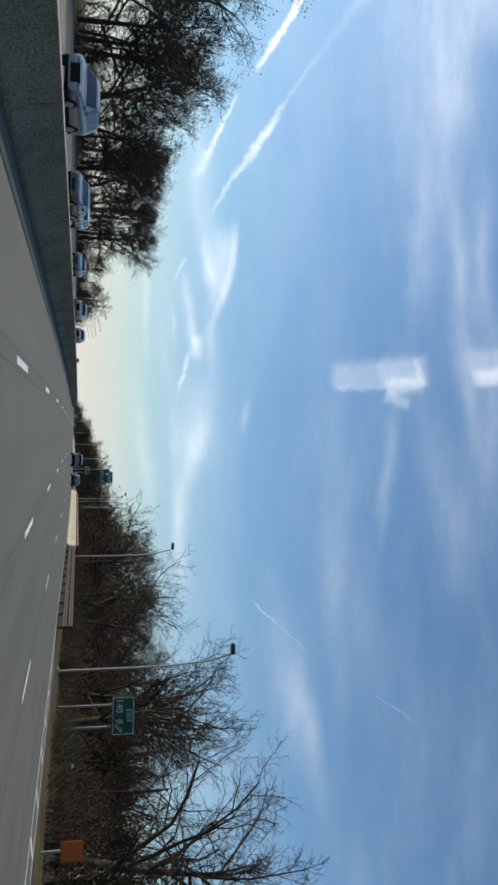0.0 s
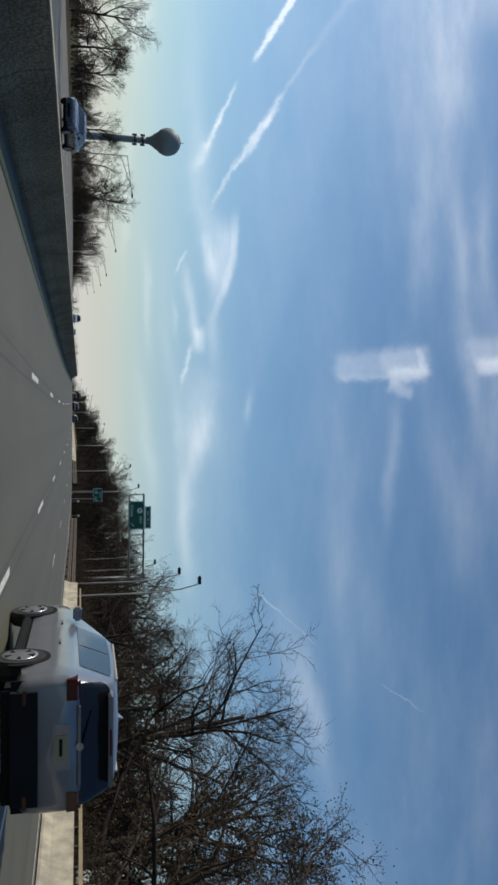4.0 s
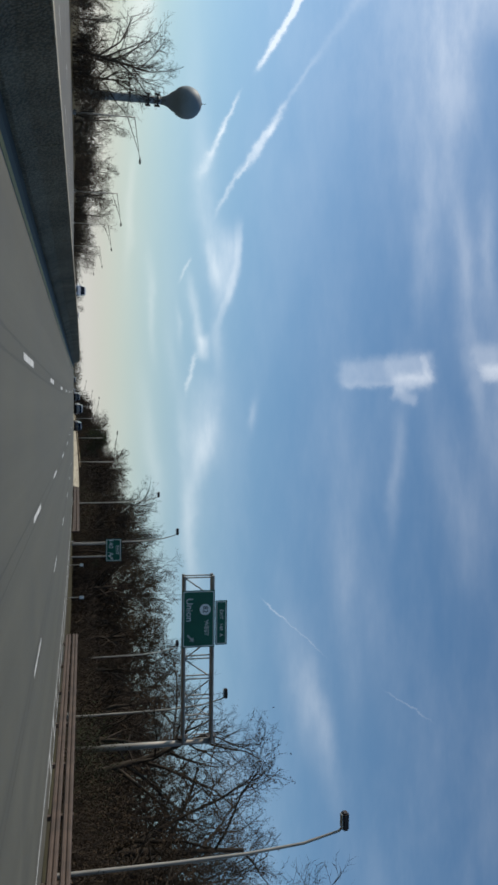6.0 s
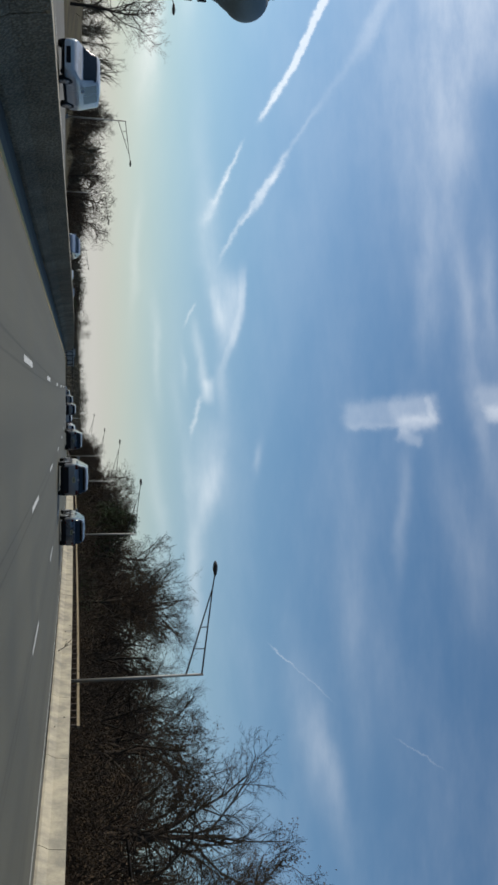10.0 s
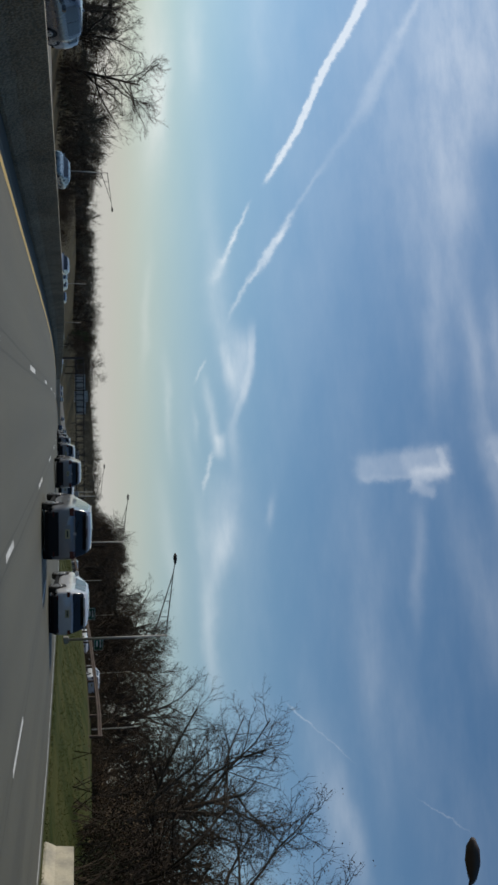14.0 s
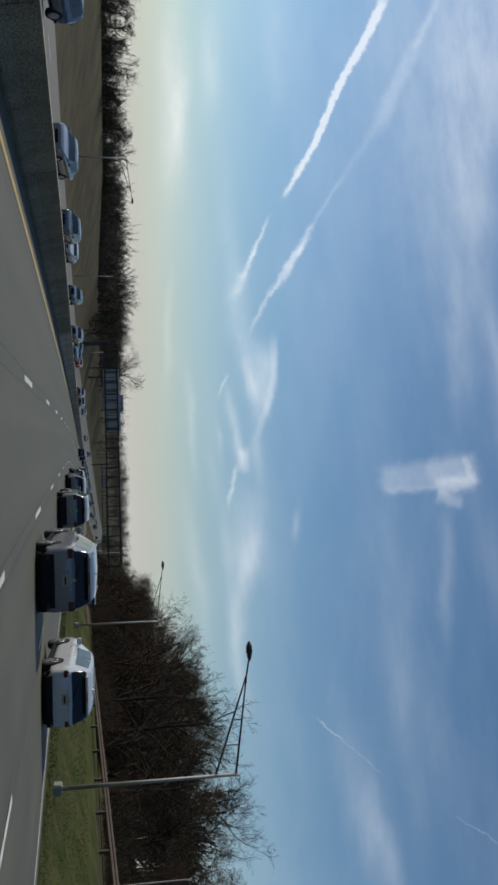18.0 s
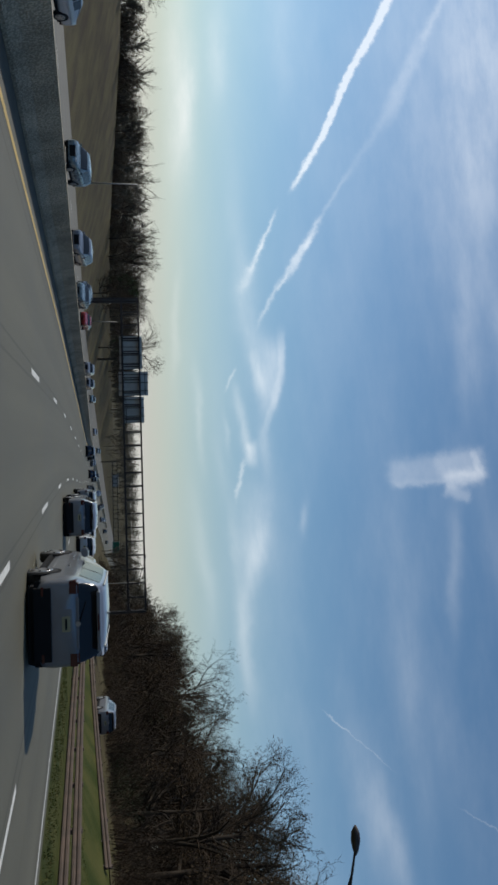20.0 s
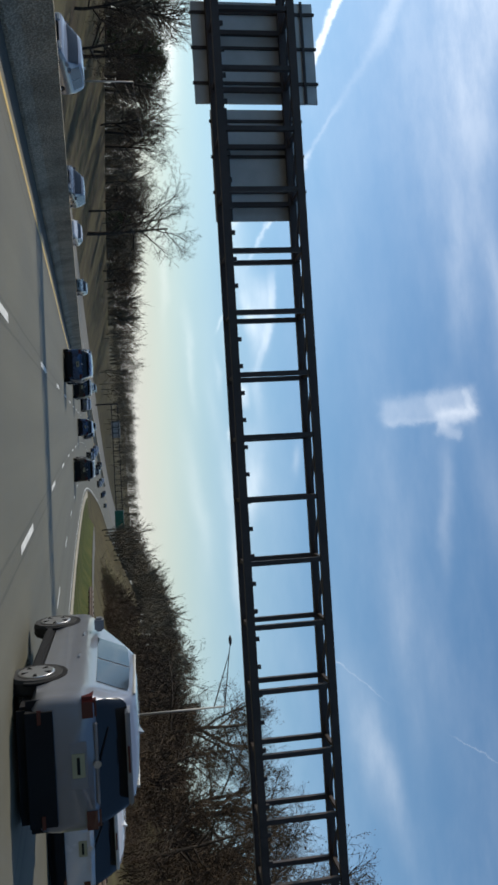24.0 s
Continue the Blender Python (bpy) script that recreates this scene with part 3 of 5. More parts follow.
dashes("lane_line_1", 199.4 - 12.2 * 20, lane, "broken white lane line, worn")
dashes("lane_line_2", 202.5 - 12.2 * 20, lambda y: lane(y) + 3.66, "broken white lane line, worn")
dashes("lane_line_3", 202.7 - 12.2 * 20, lambda y: lane(y) + 7.4, "broken white lane line, worn")
strip("edge_line", YS, lambda y: right_edge(y) - 0.25, lambda y: right_edge(y) - 0.1, M_WHITE, 0.006, "solid white edge line", category="lane marking")
for y0, y1 in ((6.0, 46.0), (184.0, 240.0)):
    if y0 < 100:
        strip("exit_pavement", list(np.arange(y0 - 2, y1 + 3, 3.0)), lambda y: right_edge(y) + 0.35, lambda y: right_edge(y) + 1.7, M_SHOULDER, -0.006, "grey asphalt margin beside the exit gore", category="road shoulder")
    out = lambda y, y1=y1: right_edge(y) - 0.10 + 1.3 * min(1.0, (y1 - y) / 18)
    strip("gore_line", list(np.arange(y0, y1 + 0.1, 2.0)), lambda y: out(y) - 0.07, lambda y: out(y) + 0.07, M_WHITE, 0.007, "second white line at the exit gore, worn", category="lane marking")
    verts, faces = [], []
    for y in np.arange(y0 + 1, y1 - 6, 3.2):
        a, b = right_edge(y) - 0.10, out(y) - 0.07
        i = len(verts)
        verts += [spot(y, a, 0.005), spot(y + 0.35, a, 0.005), spot(y + 1.55, b, 0.005), spot(y + 1.2, b, 0.005)]
        faces.append((i, i + 3, i + 2, i + 1))
    tagged(mesh_object("gore_hatching", verts, faces, M_WHITE), "worn white hatching between the gore lines", "lane marking", kind="structure")
strip("yellow_line", YS, lambda y: yellow(y) - 0.09, lambda y: yellow(y) + 0.09, M_YELLOW, 0.006, "solid yellow line at the median side", category="lane marking")
for k, o in enumerate((-14.3, -18.0, -21.7)):
    dashes("opposite_lane_line_%d" % (k + 1), -100 + 3 * k, lambda y, o=o: o, "broken white lane line of the opposite carriageway")
grass_ys = [y for y in YS if 385 < y < 760]
gv, gf = [], []
for y in grass_ys:
    for k in range(5):
        o = right_edge(y) + 0.4 + (ramp_off(y) - 3.6 - right_edge(y)) * k / 4
        h = bank(y, ramp_off(y)) + 0.03 if k == 4 and y > 428 else bank(y, o) + 0.02 - (0.03 if k == 0 else 0)
        gv.append(spot(y, o, h))
for i in range(len(grass_ys) - 1):
    for k in range(4):
        gf.append((5 * i + k, 5 * i + k + 1, 5 * i + k + 6, 5 * i + k + 5))
tagged(mesh_object("grass_verge", gv, gf, M_GRASS, smooth=True), "mown green and tan winter grass verge", "grass", kind="structure")



def tufts(name, y0, y1, o0, o1, count, height, seed, label):
    """Blades of grass in small tufts, joined."""
    r_ = np.random.default_rng(seed)
    verts, faces = [], []
    for _ in range(count):
        y = r_.uniform(y0, y1)
        o = r_.uniform(o0(y), o1(y))
        base = np.array(spot(y, o, bank(y, o) + 0.01))
        for _b in range(4):
            lean, a = r_.normal(0, 0.35, 2), r_.uniform(0, 3.14)
            h = height * r_.uniform(0.5, 1.3)
            side = np.array([math.cos(a), math.sin(a), 0]) * 0.012
            root = base + np.array([*r_.normal(0, 0.05, 2), 0])
            i = len(verts)
            verts += [root - side, root + side, root + np.array([lean[0] * h, lean[1] * h, h])]
            faces.append((i, i + 1, i + 2))
    tagged(mesh_object(name, verts, faces, M_BLADE), label, "grass", kind="stuff")


tufts("verge_grass", 388, 560, lambda y: right_edge(y) + 0.5, lambda y: right_edge(y) + 9.0, 22000, 0.07, 71, "short mown grass with tan dead blades on the verge")

# median barrier, in cast lengths
median = thing("median_barrier", "weathered concrete median barrier, sunlit top put in as a paler strip", "barrier", kind="structure")
PROFILE = ((0.30, 0.0), (0.30, 0.08), (0.17, 0.33), (0.10, 1.0), (-0.10, 1.0), (-0.17, 0.33), (-0.30, 0.08), (-0.30, 0.0))


def barrier_top(y):
    return float(np.interp(y, (200, 290, 350, 400, 450, 540, 580), (0.79, 0.82, 0.88, 0.87, 0.82, 0.84, 0.9)))



def cast(name, y0, y1, off, profile, mat, parent):
    verts, faces = [], []
    m = len(profile)
    for y in (y0, (y0 + y1) / 2, y1):
        for o, z in profile:
            verts.append(spot(y, off(y) + o, z))
    for i in (0, m):
        for k in range(m - 1):
            faces.append((i + k, i + m + k, i + m + k + 1, i + k + 1))
    faces += [tuple(range(m)), tuple(reversed(range(2 * m, 3 * m)))]
    return mesh_object(name, verts, faces, mat, parent)


y = -60.0
while y < 1000:
    top = barrier_top(y)
    # Lengths from y 520 carry the glare in their colour.
    cast("barrier_length", y, y + 7.96, barrier_off, [(o, min(z, top)) for o, z in PROFILE], M_BARRIER if y < 520 else M_BARRIER_GLARE, median)
    # Thin strip of paler concrete put in for the sunlit top face.
    cast("barrier_lit_top", y, y + 7.97, barrier_off, ((0.105, top + 0.001), (0.105, top + 0.016), (-0.105, top + 0.016), (-0.105, top + 0.001)), M_CAP, median)
    y += 8.0

# parapets on the right
WALL = ((-0.25, 0.0), (-0.25, 0.08), (-0.10, 0.33), (-0.04, 1.0), (0.28, 1.0), (0.30, 0.0))
for y0, y1, top in ((90, 168, 1.0), (271, 393, 0.82)):
    wall = thing("parapet_wall", "pale tan concrete parapet wall beside the road", "barrier", kind="structure")
    y = float(y0)
    while y < y1 - 1:
        cast("wall_length", y, min(y + 5.97, y1), lambda v: right_edge(v) + 1.0, [(o, min(z, top)) for o, z in WALL], M_CAP, wall)
        y += 6.0


def guard_rail(y0, y1, off, lift, label, mat, double=True, posts=3.81):
    rail = thing("guard_rail", label, "guard rail", group="guard rails", kind="structure")
    wave = ((0.0, 0.0), (0.05, 0.04), (0.05, 0.10), (0.0, 0.15), (0.05, 0.20), (0.05, 0.26), (0.0, 0.31))
    for low in ((0.50, 0.12) if double else (0.48,)):
        ys = list(np.arange(y0, y1, 3.81)) + [y1]
        verts, faces = [], []
        for y in ys:
            for o, z in wave:
                verts.append(spot(y, off(y) - o, lift(y) + low + z))
        m = len(wave)
        for i in range(len(ys) - 1):
            for k in range(m - 1):
                faces.append((i * m + k, i * m + k + 1, (i + 1) * m + k + 1, (i + 1) * m + k))
        mesh_object("rail", verts, faces, mat, rail)
    post = None
    for y in np.arange(y0 + 0.3, y1, posts):
        if post is None:
            bm = box(bmesh.new(), 0.02, -0.08, -0.3, 0.18, 0.08, 0.84)
            post = part("post", bm, M_RUST, rail)
            post.matrix_world = place(y, off(y), lift(y))
        else:
            q = new("post", post.data)
            q.parent = rail
            q.matrix_world = place(y, off(y), lift(y))
    return rail


guard_rail(52, 90, lambda y: right_edge(y) + 1.0, lambda y: 0.12, "rusty brown steel guard rail on posts", M_RUST)
guard_rail(168, 204, lambda y: right_edge(y) + 1.2, lambda y: 0, "rusty brown steel guard rail on posts", M_RUST)
guard_rail(238, 271, lambda y: right_edge(y) + 1.0, lambda y: 0, "rusty brown steel guard rail meeting the parapet", M_RUST)


def railing(y0, y1, off, low, high, label, mat, step=1.0):
    """Open railing behind a parapet: a stout top rail, a thin lower rail and pickets."""
    fence = thing("railing", label, "railing", group="parapet railings", kind="structure")
    for name, z, half in (("top_rail", high, 0.06), ("lower_rail", low, 0.03)):
        prof = ((-half, z - half), (half, z - half), (half, z + half), (-half, z + half), (-half, z - half))
        y = y0
        while y < y1 - 0.5:
            cast(name, y, min(y + 11.98, y1), off, prof, mat, fence)
            y += 12.0
    mesh = None
    for y in np.arange(y0 + 0.2, y1, step):
        if mesh is None:
            ob = part("picket", box(bmesh.new(), -0.04, -0.04, -0.6, 0.04, 0.04, high - low), M_RUST, fence)
            mesh = ob.data
        else:
            ob = new("picket", mesh)
            ob.parent = fence
        ob.matrix_world = place(y, off(y), low)


railing(300, 388, lambda y: right_edge(y) + 1.9, 0.72, 1.16, "tan steel railing on pickets behind the parapet", M_TAN, 0.8)
railing(94, 168, lambda y: right_edge(y) + 1.5, 0.98, 1.22, "thin steel railing on pickets along the parapet", M_TAN, 1.2)
guard_rail(425, 540, lambda y: 22.6 - max(0, y - 500) * 0.08, lambda y: bank(y, 22.6 - max(0, y - 500) * 0.08), "dark brown steel guard rail along the ramp", M_RUST, False)
guard_rail(540, 577, lambda y: 13.4, lambda y: bank(y, 13.4), "brown steel guard rail beside the grass", M_RUST)
guard_rail(556, 690, lambda y: ramp_off(y) - 3.9, lambda y: bank(y, ramp_off(y) - 3.9), "low dark rail on posts between grass and ramp", M_RUST, False, 2.0)
strip("gutter", list(np.arange(577, 760, 3.0)), lambda y: right_edge(y) + 0.36, lambda y: right_edge(y) + 2.3, M_CAP, 0.012, "pale concrete gutter strip beside the grass", category="gutter")

# ---- lamps, signs, gantries ----


def davit_lamp(m, height=11.5, reach=0.8):
    """Tall pole that bends gently over the road, with a box lantern standing up from the arm's end."""
    lamp = thing("street_lamp", "tall grey steel street lamp with a bent arm", "street lamp", m, "lamps with bent arms")
    pts = [(0, 0, 0), (-0.03, 0, height * 0.4), (-0.12 * reach, 0, height * 0.65), (-0.36 * reach, 0, height * 0.85), (-0.8 * reach, 0, height * 0.975), (-1.05 * reach, 0, height)]
    part("pole", tube(bmesh.new(), pts, (0.095, 0.075, 0.065, 0.058, 0.05, 0.045)), M_POST, lamp, smooth=True)
    part("base_plate", box(bmesh.new(), -0.25, -0.25, 0, 0.25, 0.25, 0.12, 0.03), M_POST, lamp)
    bm = box(bmesh.new(), -1.2 * reach - 0.45, -0.17, height - 0.13, -reach + 0.12, 0.17, height + 0.13, 0.05)
    lantern = part("lantern", bm, M_IRON, lamp, "dark box lantern")
    part("lens", box(bmesh.new(), -1.2 * reach - 0.38, -0.13, height - 0.17, -reach + 0.02, 0.13, height - 0.132, 0.01), M_SIGNBACK, lantern, "dull glass lens")
    return lamp


def truss_lamp(m, side=-1, height=7.25, reach=5.1):
    """Pole with two long thin arms that meet at a drop-shaped lantern over the road."""
    lamp = thing("street_lamp", "grey steel street lamp with a long double arm", "street lamp", m, "lamps with double arms")
    bm = bmesh.new()
    bar(bm, (0, 0, 0), (0, 0, height), 0.095, 0.065)
    part("pole", bm, M_POST, lamp, smooth=True)
    bm = box(bmesh.new(), -0.22, -0.22, 0, 0.22, 0.22, 0.35, 0.04)
    part("base", bm, M_POST, lamp)
    tip = (side * reach * 0.78, 0, height + 0.42)
    bm = bar(bmesh.new(), (0, 0, height - 0.9), tip, 0.045, 0.03, 6)
    part("lower_arm", bm, M_IRON, lamp)
    bm = bar(bmesh.new(), (0, 0, height - 0.08), tip, 0.045, 0.03, 6)
    bar(bm, tip, (side * reach * 0.9, 0, height + 0.52), 0.035, 0.03, 6)
    part("upper_arm", bm, M_IRON, lamp)
    for f in (0.3, 0.55):
        x = side * reach * 0.78 * f
        part("brace", bar(bmesh.new(), (x, 0, height - 0.9 + 1.32 * f), (x, 0, height - 0.08 + 0.5 * f), 0.025, sides=5), M_IRON, lamp)
    bm = lathe(bmesh.new(), ((0.03, 0), (0.10, 0.12), (0.17, 0.4), (0.15, 0.62), (0.05, 0.8)), 10, "x")
    bmesh.ops.scale(bm, vec=(side, 1, 0.75), verts=bm.verts)
    bmesh.ops.translate(bm, vec=(side * reach * 0.88, 0, height + 0.54), verts=bm.verts)
    part("lantern", bm, M_IRON, lamp, "dark drop-shaped lantern", True)
    return lamp


for y, off in ((51.7, 15.8), (87.0, 13.7), (173, 15.2), (187.2, 17.4), (244.0, 15.3), (265, 14.2), (214, 22.1)):
    davit_lamp(place(y, off))
davit_lamp(place(236.2, 25.4), 10.6)
for y, off, h, reach in ((305, 13.5, 7.4, 5.7), (347, 13.9, 7.1, 5.6), (383, 13.5, 7.1, 6.2), (422.6, 15.0, 6.8, 5.4), (462.2, 15.1, 7.0, 5.4), (502.3, 13.6, 7.2, 5.1), (541, 16.0, 7.2, 5.1), (673, 22.0, 9.2, 5.1)):
    truss_lamp(place(y, off, bank(y, off)), -1, h, reach)
for y in (207, 250, 290, 322, 362, 405, 478, 560, 611, 692):
    truss_lamp(place(y, -32.2), 1, 6.95, 5.0)
for y, h in ((452, 5.5), (470, 7.0), (486, 5.5), (500, 7.5), (530, 6.5), (575, 7.0)):
    bm = bar(bmesh.new(), (0, 0, 0), (0, 0, h), 0.08, 0.05)
    pole = thing("utility_pole", "thin pale metal pole behind the guard rail", "pole", place(y, 33, bank(y, 33)), "thin poles by the ramp")
    part("shaft", bm, M_POST, pole)
    part("cap", bar(bmesh.new(), (0, 0, h), (0, 0, h + 0.06), 0.07), M_POST, pole)


def letters(body, size, x, z, parent, mat=None, y=-0.035, name="lettering", label="white lettering"):
    """Raised lettering on a board that faces -y, word by word; x, z is the middle of the line."""
    if " " in body:
        step = 0.56 * size
        at = x - step * len(body) / 2
        for word in body.split(" "):
            letters(word, size, at + step * len(word) / 2, z, parent, mat, y, name, label)
            at += step * (len(word) + 1)
        return None
    cu = bpy.data.curves.new(name, "FONT")
    cu.body, cu.size, cu.align_x, cu.align_y, cu.extrude = body, size, "CENTER", "CENTER", 0.006
    tmp = new("tmp", cu)
    me = bpy.data.meshes.new_from_object(tmp.evaluated_get(bpy.context.evaluated_depsgraph_get()))
    bpy.data.objects.remove(tmp)
    me.materials.clear()
    me.materials.append(mat or M_LETTER)
    ob = new(name, me)
    ob.parent = parent
    ob.matrix_basis = pose(x, y, z, 90)
    ob["label"] = label
    return ob


def board(parent, x0, z0, x1, z1, name="panel", mat=None, border=True, y=0.0, label="green sheeting with a white border"):
    p = part(name, box(bmesh.new(), x0, y - 0.02, z0, x1, y + 0.02, z1, 0.015), mat or M_SIGN, parent, label)
    if border:
        w, bm = 0.05, bmesh.new()
        for a in ((x0 + 0.06, z0 + 0.06, x1 - 0.06, z0 + 0.06 + w), (x0 + 0.06, z1 - 0.06 - w, x1 - 0.06, z1 - 0.06),
                  (x0 + 0.06, z0 + 0.06 + w, x0 + 0.06 + w, z1 - 0.06 - w), (x1 - 0.06 - w, z0 + 0.06 + w, x1 - 0.06, z1 - 0.06 - w)):
            box(bm, a[0], y - 0.026, a[1], a[2], y - 0.021, a[3])
        part("border", bm, M_LETTER, p, "white border")
    return p


def arrow(parent, x, z, s, ang, mat=None):
    bm = bmesh.new()
    v = [bm.verts.new((a * s, 0, b * s)) for a, b in ((-0.09, -0.5), (0.09, -0.5), (0.09, 0.1), (0.3, 0.1), (0, 0.5), (-0.3, 0.1), (-0.09, 0.1))]
    bm.faces.new(v)
    bmesh.ops.solidify(bm, geom=bm.faces[:], thickness=0.006)
    bmesh.ops.transform(bm, matrix=pose(x, -0.034, z, 0, ang, 0), verts=bm.verts)
    return part("arrow", bm, mat or M_LETTER, parent, "arrow")


def exit_sign(m, number, w, h, z0, label):
    sign = thing("exit_sign", label, "road sign", m, "exit signs")
    for x in (-w * 0.28, w * 0.28):
        part("post", box(bmesh.new(), x - 0.07, 0.03, 0, x + 0.07, 0.17, z0 + h * 0.9, 0.01), M_POST, sign, "pale steel post")
    panel = board(sign, -w / 2, z0, w / 2, z0 + h)
    letters("EXIT", h * 0.30, 0, z0 + h * 0.74, panel)
    letters(number, h * 0.42, -w * 0.13, z0 + h * 0.32, panel)
    arrow(panel, w * 0.33, z0 + h * 0.32, h * 0.42, 45)
    return sign


exit_sign(place(56, 20.4), "140 B", 2.75, 1.6, 3.75, "green exit sign on two pale posts, reading 140 B")
exit_sign(place(238, 14.9), "140 A", 2.3, 1.55, 3.45, "green exit sign on two pale posts, reading 140 A")

# cantilever sign over the verge
CANT_Y = 207.0
cant = thing("sign_gantry", "grey steel cantilever gantry carrying a green Union sign", "sign gantry", place(CANT_Y, 0, -line_z(CANT_Y)))
part("post", bar(bmesh.new(), (21.6, 0.42, -1.2), (21.6, 0.42, 9.15), 0.24, 0.17, 14), M_POST, cant, smooth=True)
part("cap", lathe(bmesh.new(), ((0.19, 0), (0.19, 0.05), (0.08, 0.11)), 14), M_POST, cant).matrix_basis = pose(21.6, 0.42, 9.15)
for z in (7.1, 8.95):
    part("flange", bar(bmesh.new(), (21.2, 0.42, z), (21.34, 0.42, z), 0.34, sides=14), M_IRON, cant, "dark bolted flange")
    for yy in (0.1, 0.75):
        part("chord", bar(bmesh.new(), (10.6, yy, z), (21.6, yy, z), 0.10), M_POST, cant)
bays = [10.7 + 1.32 * i for i in range(9)]
for i, x in enumerate(bays):
    for yy in (0.1, 0.75):
        part("strut", bar(bmesh.new(), (x, yy, 7.1), (x, yy, 8.95), 0.045, sides=6), M_POST, cant)
    if i < 8:
        a, b = ((7.1, 8.95), (8.95, 7.1))[i % 2]
        part("diagonal", bar(bmesh.new(), (x, 0.1, a), (x + 1.32, 0.1, b), 0.045, sides=6), M_POST, cant)
panel = board(cant, 11.5, 6.95, 15.2, 9.05, y=-0.05)
letters("Union", 0.62, 12.75, 7.4, panel, y=-0.085)
part("shield", lathe(bmesh.new(), ((0.36, 0), (0.36, 0.02)), 24, "z"), M_LETTER, panel, "white round route shield").matrix_basis = pose(12.75, -0.075, 8.42, 90)
letters("82", 0.46, 12.75, 8.42, panel, M_BLACK, -0.105, "route_number", "black route number")
arrow(panel, 14.6, 7.5, 0.6, 45).matrix_basis = pose(0, -0.05, 0)
letters("WEST", 0.40, 13.95, 8.5, panel, y=-0.085)
tab = board(cant, 12.2, 9.09, 15.1, 9.85, "tab", y=-0.05)
letters("EXIT 140 A", 0.32, 13.65, 9.47, tab, y=-0.085)


def truss_gantry(y, x0, x1, low, high, label, panels, bay=2.05, rise=0.0, slope=0.0):
    """Wide truss gantry across both carriageways, seen with the backs of its signs on the far side."""
    g = thing("overhead_gantry", label, "sign gantry", None, "overhead gantries")
    base = line_z(y)
    depth = 1.5
    for yy in (y, y + depth):
        for z in (low, high):
            part("chord", beam(bmesh.new(), (x0, yy, z), (x1, yy, z), 0.22, 0.26), M_IRON, g)
        for x in (x0, x1):
            part("post", beam(bmesh.new(), (x, yy, base - 1.0), (x, yy, high), 0.36, 0.36), M_IRON, g)
    nb = int(round((x1 - x0) / bay))
    for i in range(nb + 1):
        x = x0 + (x1 - x0) * i / nb
        for yy in (y, y + depth):
            part("upright", beam(bmesh.new(), (x, yy, low), (x, yy, high), 0.16, 0.16), M_IRON, g)
        for z in (low, high):
            part("cross_tie", beam(bmesh.new(), (x, y, z), (x, y + depth, z), 0.12, 0.12), M_IRON, g)
        if i < nb:
            part("plan_brace", beam(bmesh.new(), (x, y, high), (x + (x1 - x0) / nb, y + depth, high), 0.08, 0.08), M_IRON, g)
    if rise:
        bolt = None
        for i in range(int((x1 - x0) / 0.9)):
            x = x0 + 0.45 + 0.9 * i
            if bolt is None:
                bolt = part("clip", box(bmesh.new(), -0.07, -0.05, 0.0, 0.07, 0.05, 0.12), M_IRON, g)
                ob = bolt
            else:
                ob = new("clip", bolt.data)
                ob.parent = g
            ob.location = (x, y, low + 0.13)
    for a, b, z0, z1 in panels:
        p = part("sign_back", box(bmesh.new(), a, y + depth + 0.25, z0, b, y + depth + 0.30, z1, 0.02), M_SIGNBACK, g, "plain grey back of a sign")
        k = a + 0.4
        while k < b:
            part("stiffener", box(bmesh.new(), k, y + depth + 0.18, z0 - 0.05, k + 0.1, y + depth + 0.25, z1 + 0.05), M_IRON, p, "dark steel stiffener")
            k += 1.3
        for zz in (z0 + 0.5, z1 - 0.5):
            part("wind_beam", box(bmesh.new(), a, y + depth + 0.14, zz, b, y + depth + 0.18, zz + 0.1), M_IRON, p, "dark steel beam")
    mid_ = Vector(((x0 + x1) / 2, y, base))
    g.matrix_world = Matrix.Translation(mid_ + Vector((0, 0, rise))) @ Matrix.Rotation(radians(-slope), 4, "Y") @ Matrix.Translation(-mid_)
    return g


truss_gantry(641, -72.0, -24.0, -12.45, -9.85, "dark steel truss gantry across both carriageways",
             ((-66.5, -61.2, -12.9, -9.4), (-60.8, -57.0, -13.1, -8.6), (-56.8, -52.7, -12.6, -9.3)), rise=0.22, slope=0.3)
truss_gantry(900, -72, -22.0, -22.6, -20.4, "far dark steel truss gantry with a green sign", ((-66, -60, -23, -20),))
far = board(thing("overhead_sign", "green overhead sign on the far gantry", "road sign", Matrix.Translation((-30, 899.5, 0))), -4, -23.2, 3, -20, y=0.2)

# warning signs
warn = thing("warning_sign", "orange diamond roadwork sign with two black arrows", "road sign", place(472, 13.2, bank(472, 13.2)))
part("post", box(bmesh.new(), -0.06, 0.03, -0.2, 0.06, 0.13, 2.9, 0.01), M_POST, warn, "pale post")
bm = box(bmesh.new(), -0.55, -0.02, -0.55, 0.55, 0.02, 0.55, 0.02)
bmesh.ops.transform(bm, matrix=pose(0, 0, 2.6, 0, 45, 0), verts=bm.verts)
dia = part("panel", bm, M_ORANGE, warn, "orange diamond panel")
arrow(dia, -0.20, 2.6, 0.70, 0, M_BLACK)
arrow(dia, 0.22, 2.57, 0.62, -35, M_BLACK)
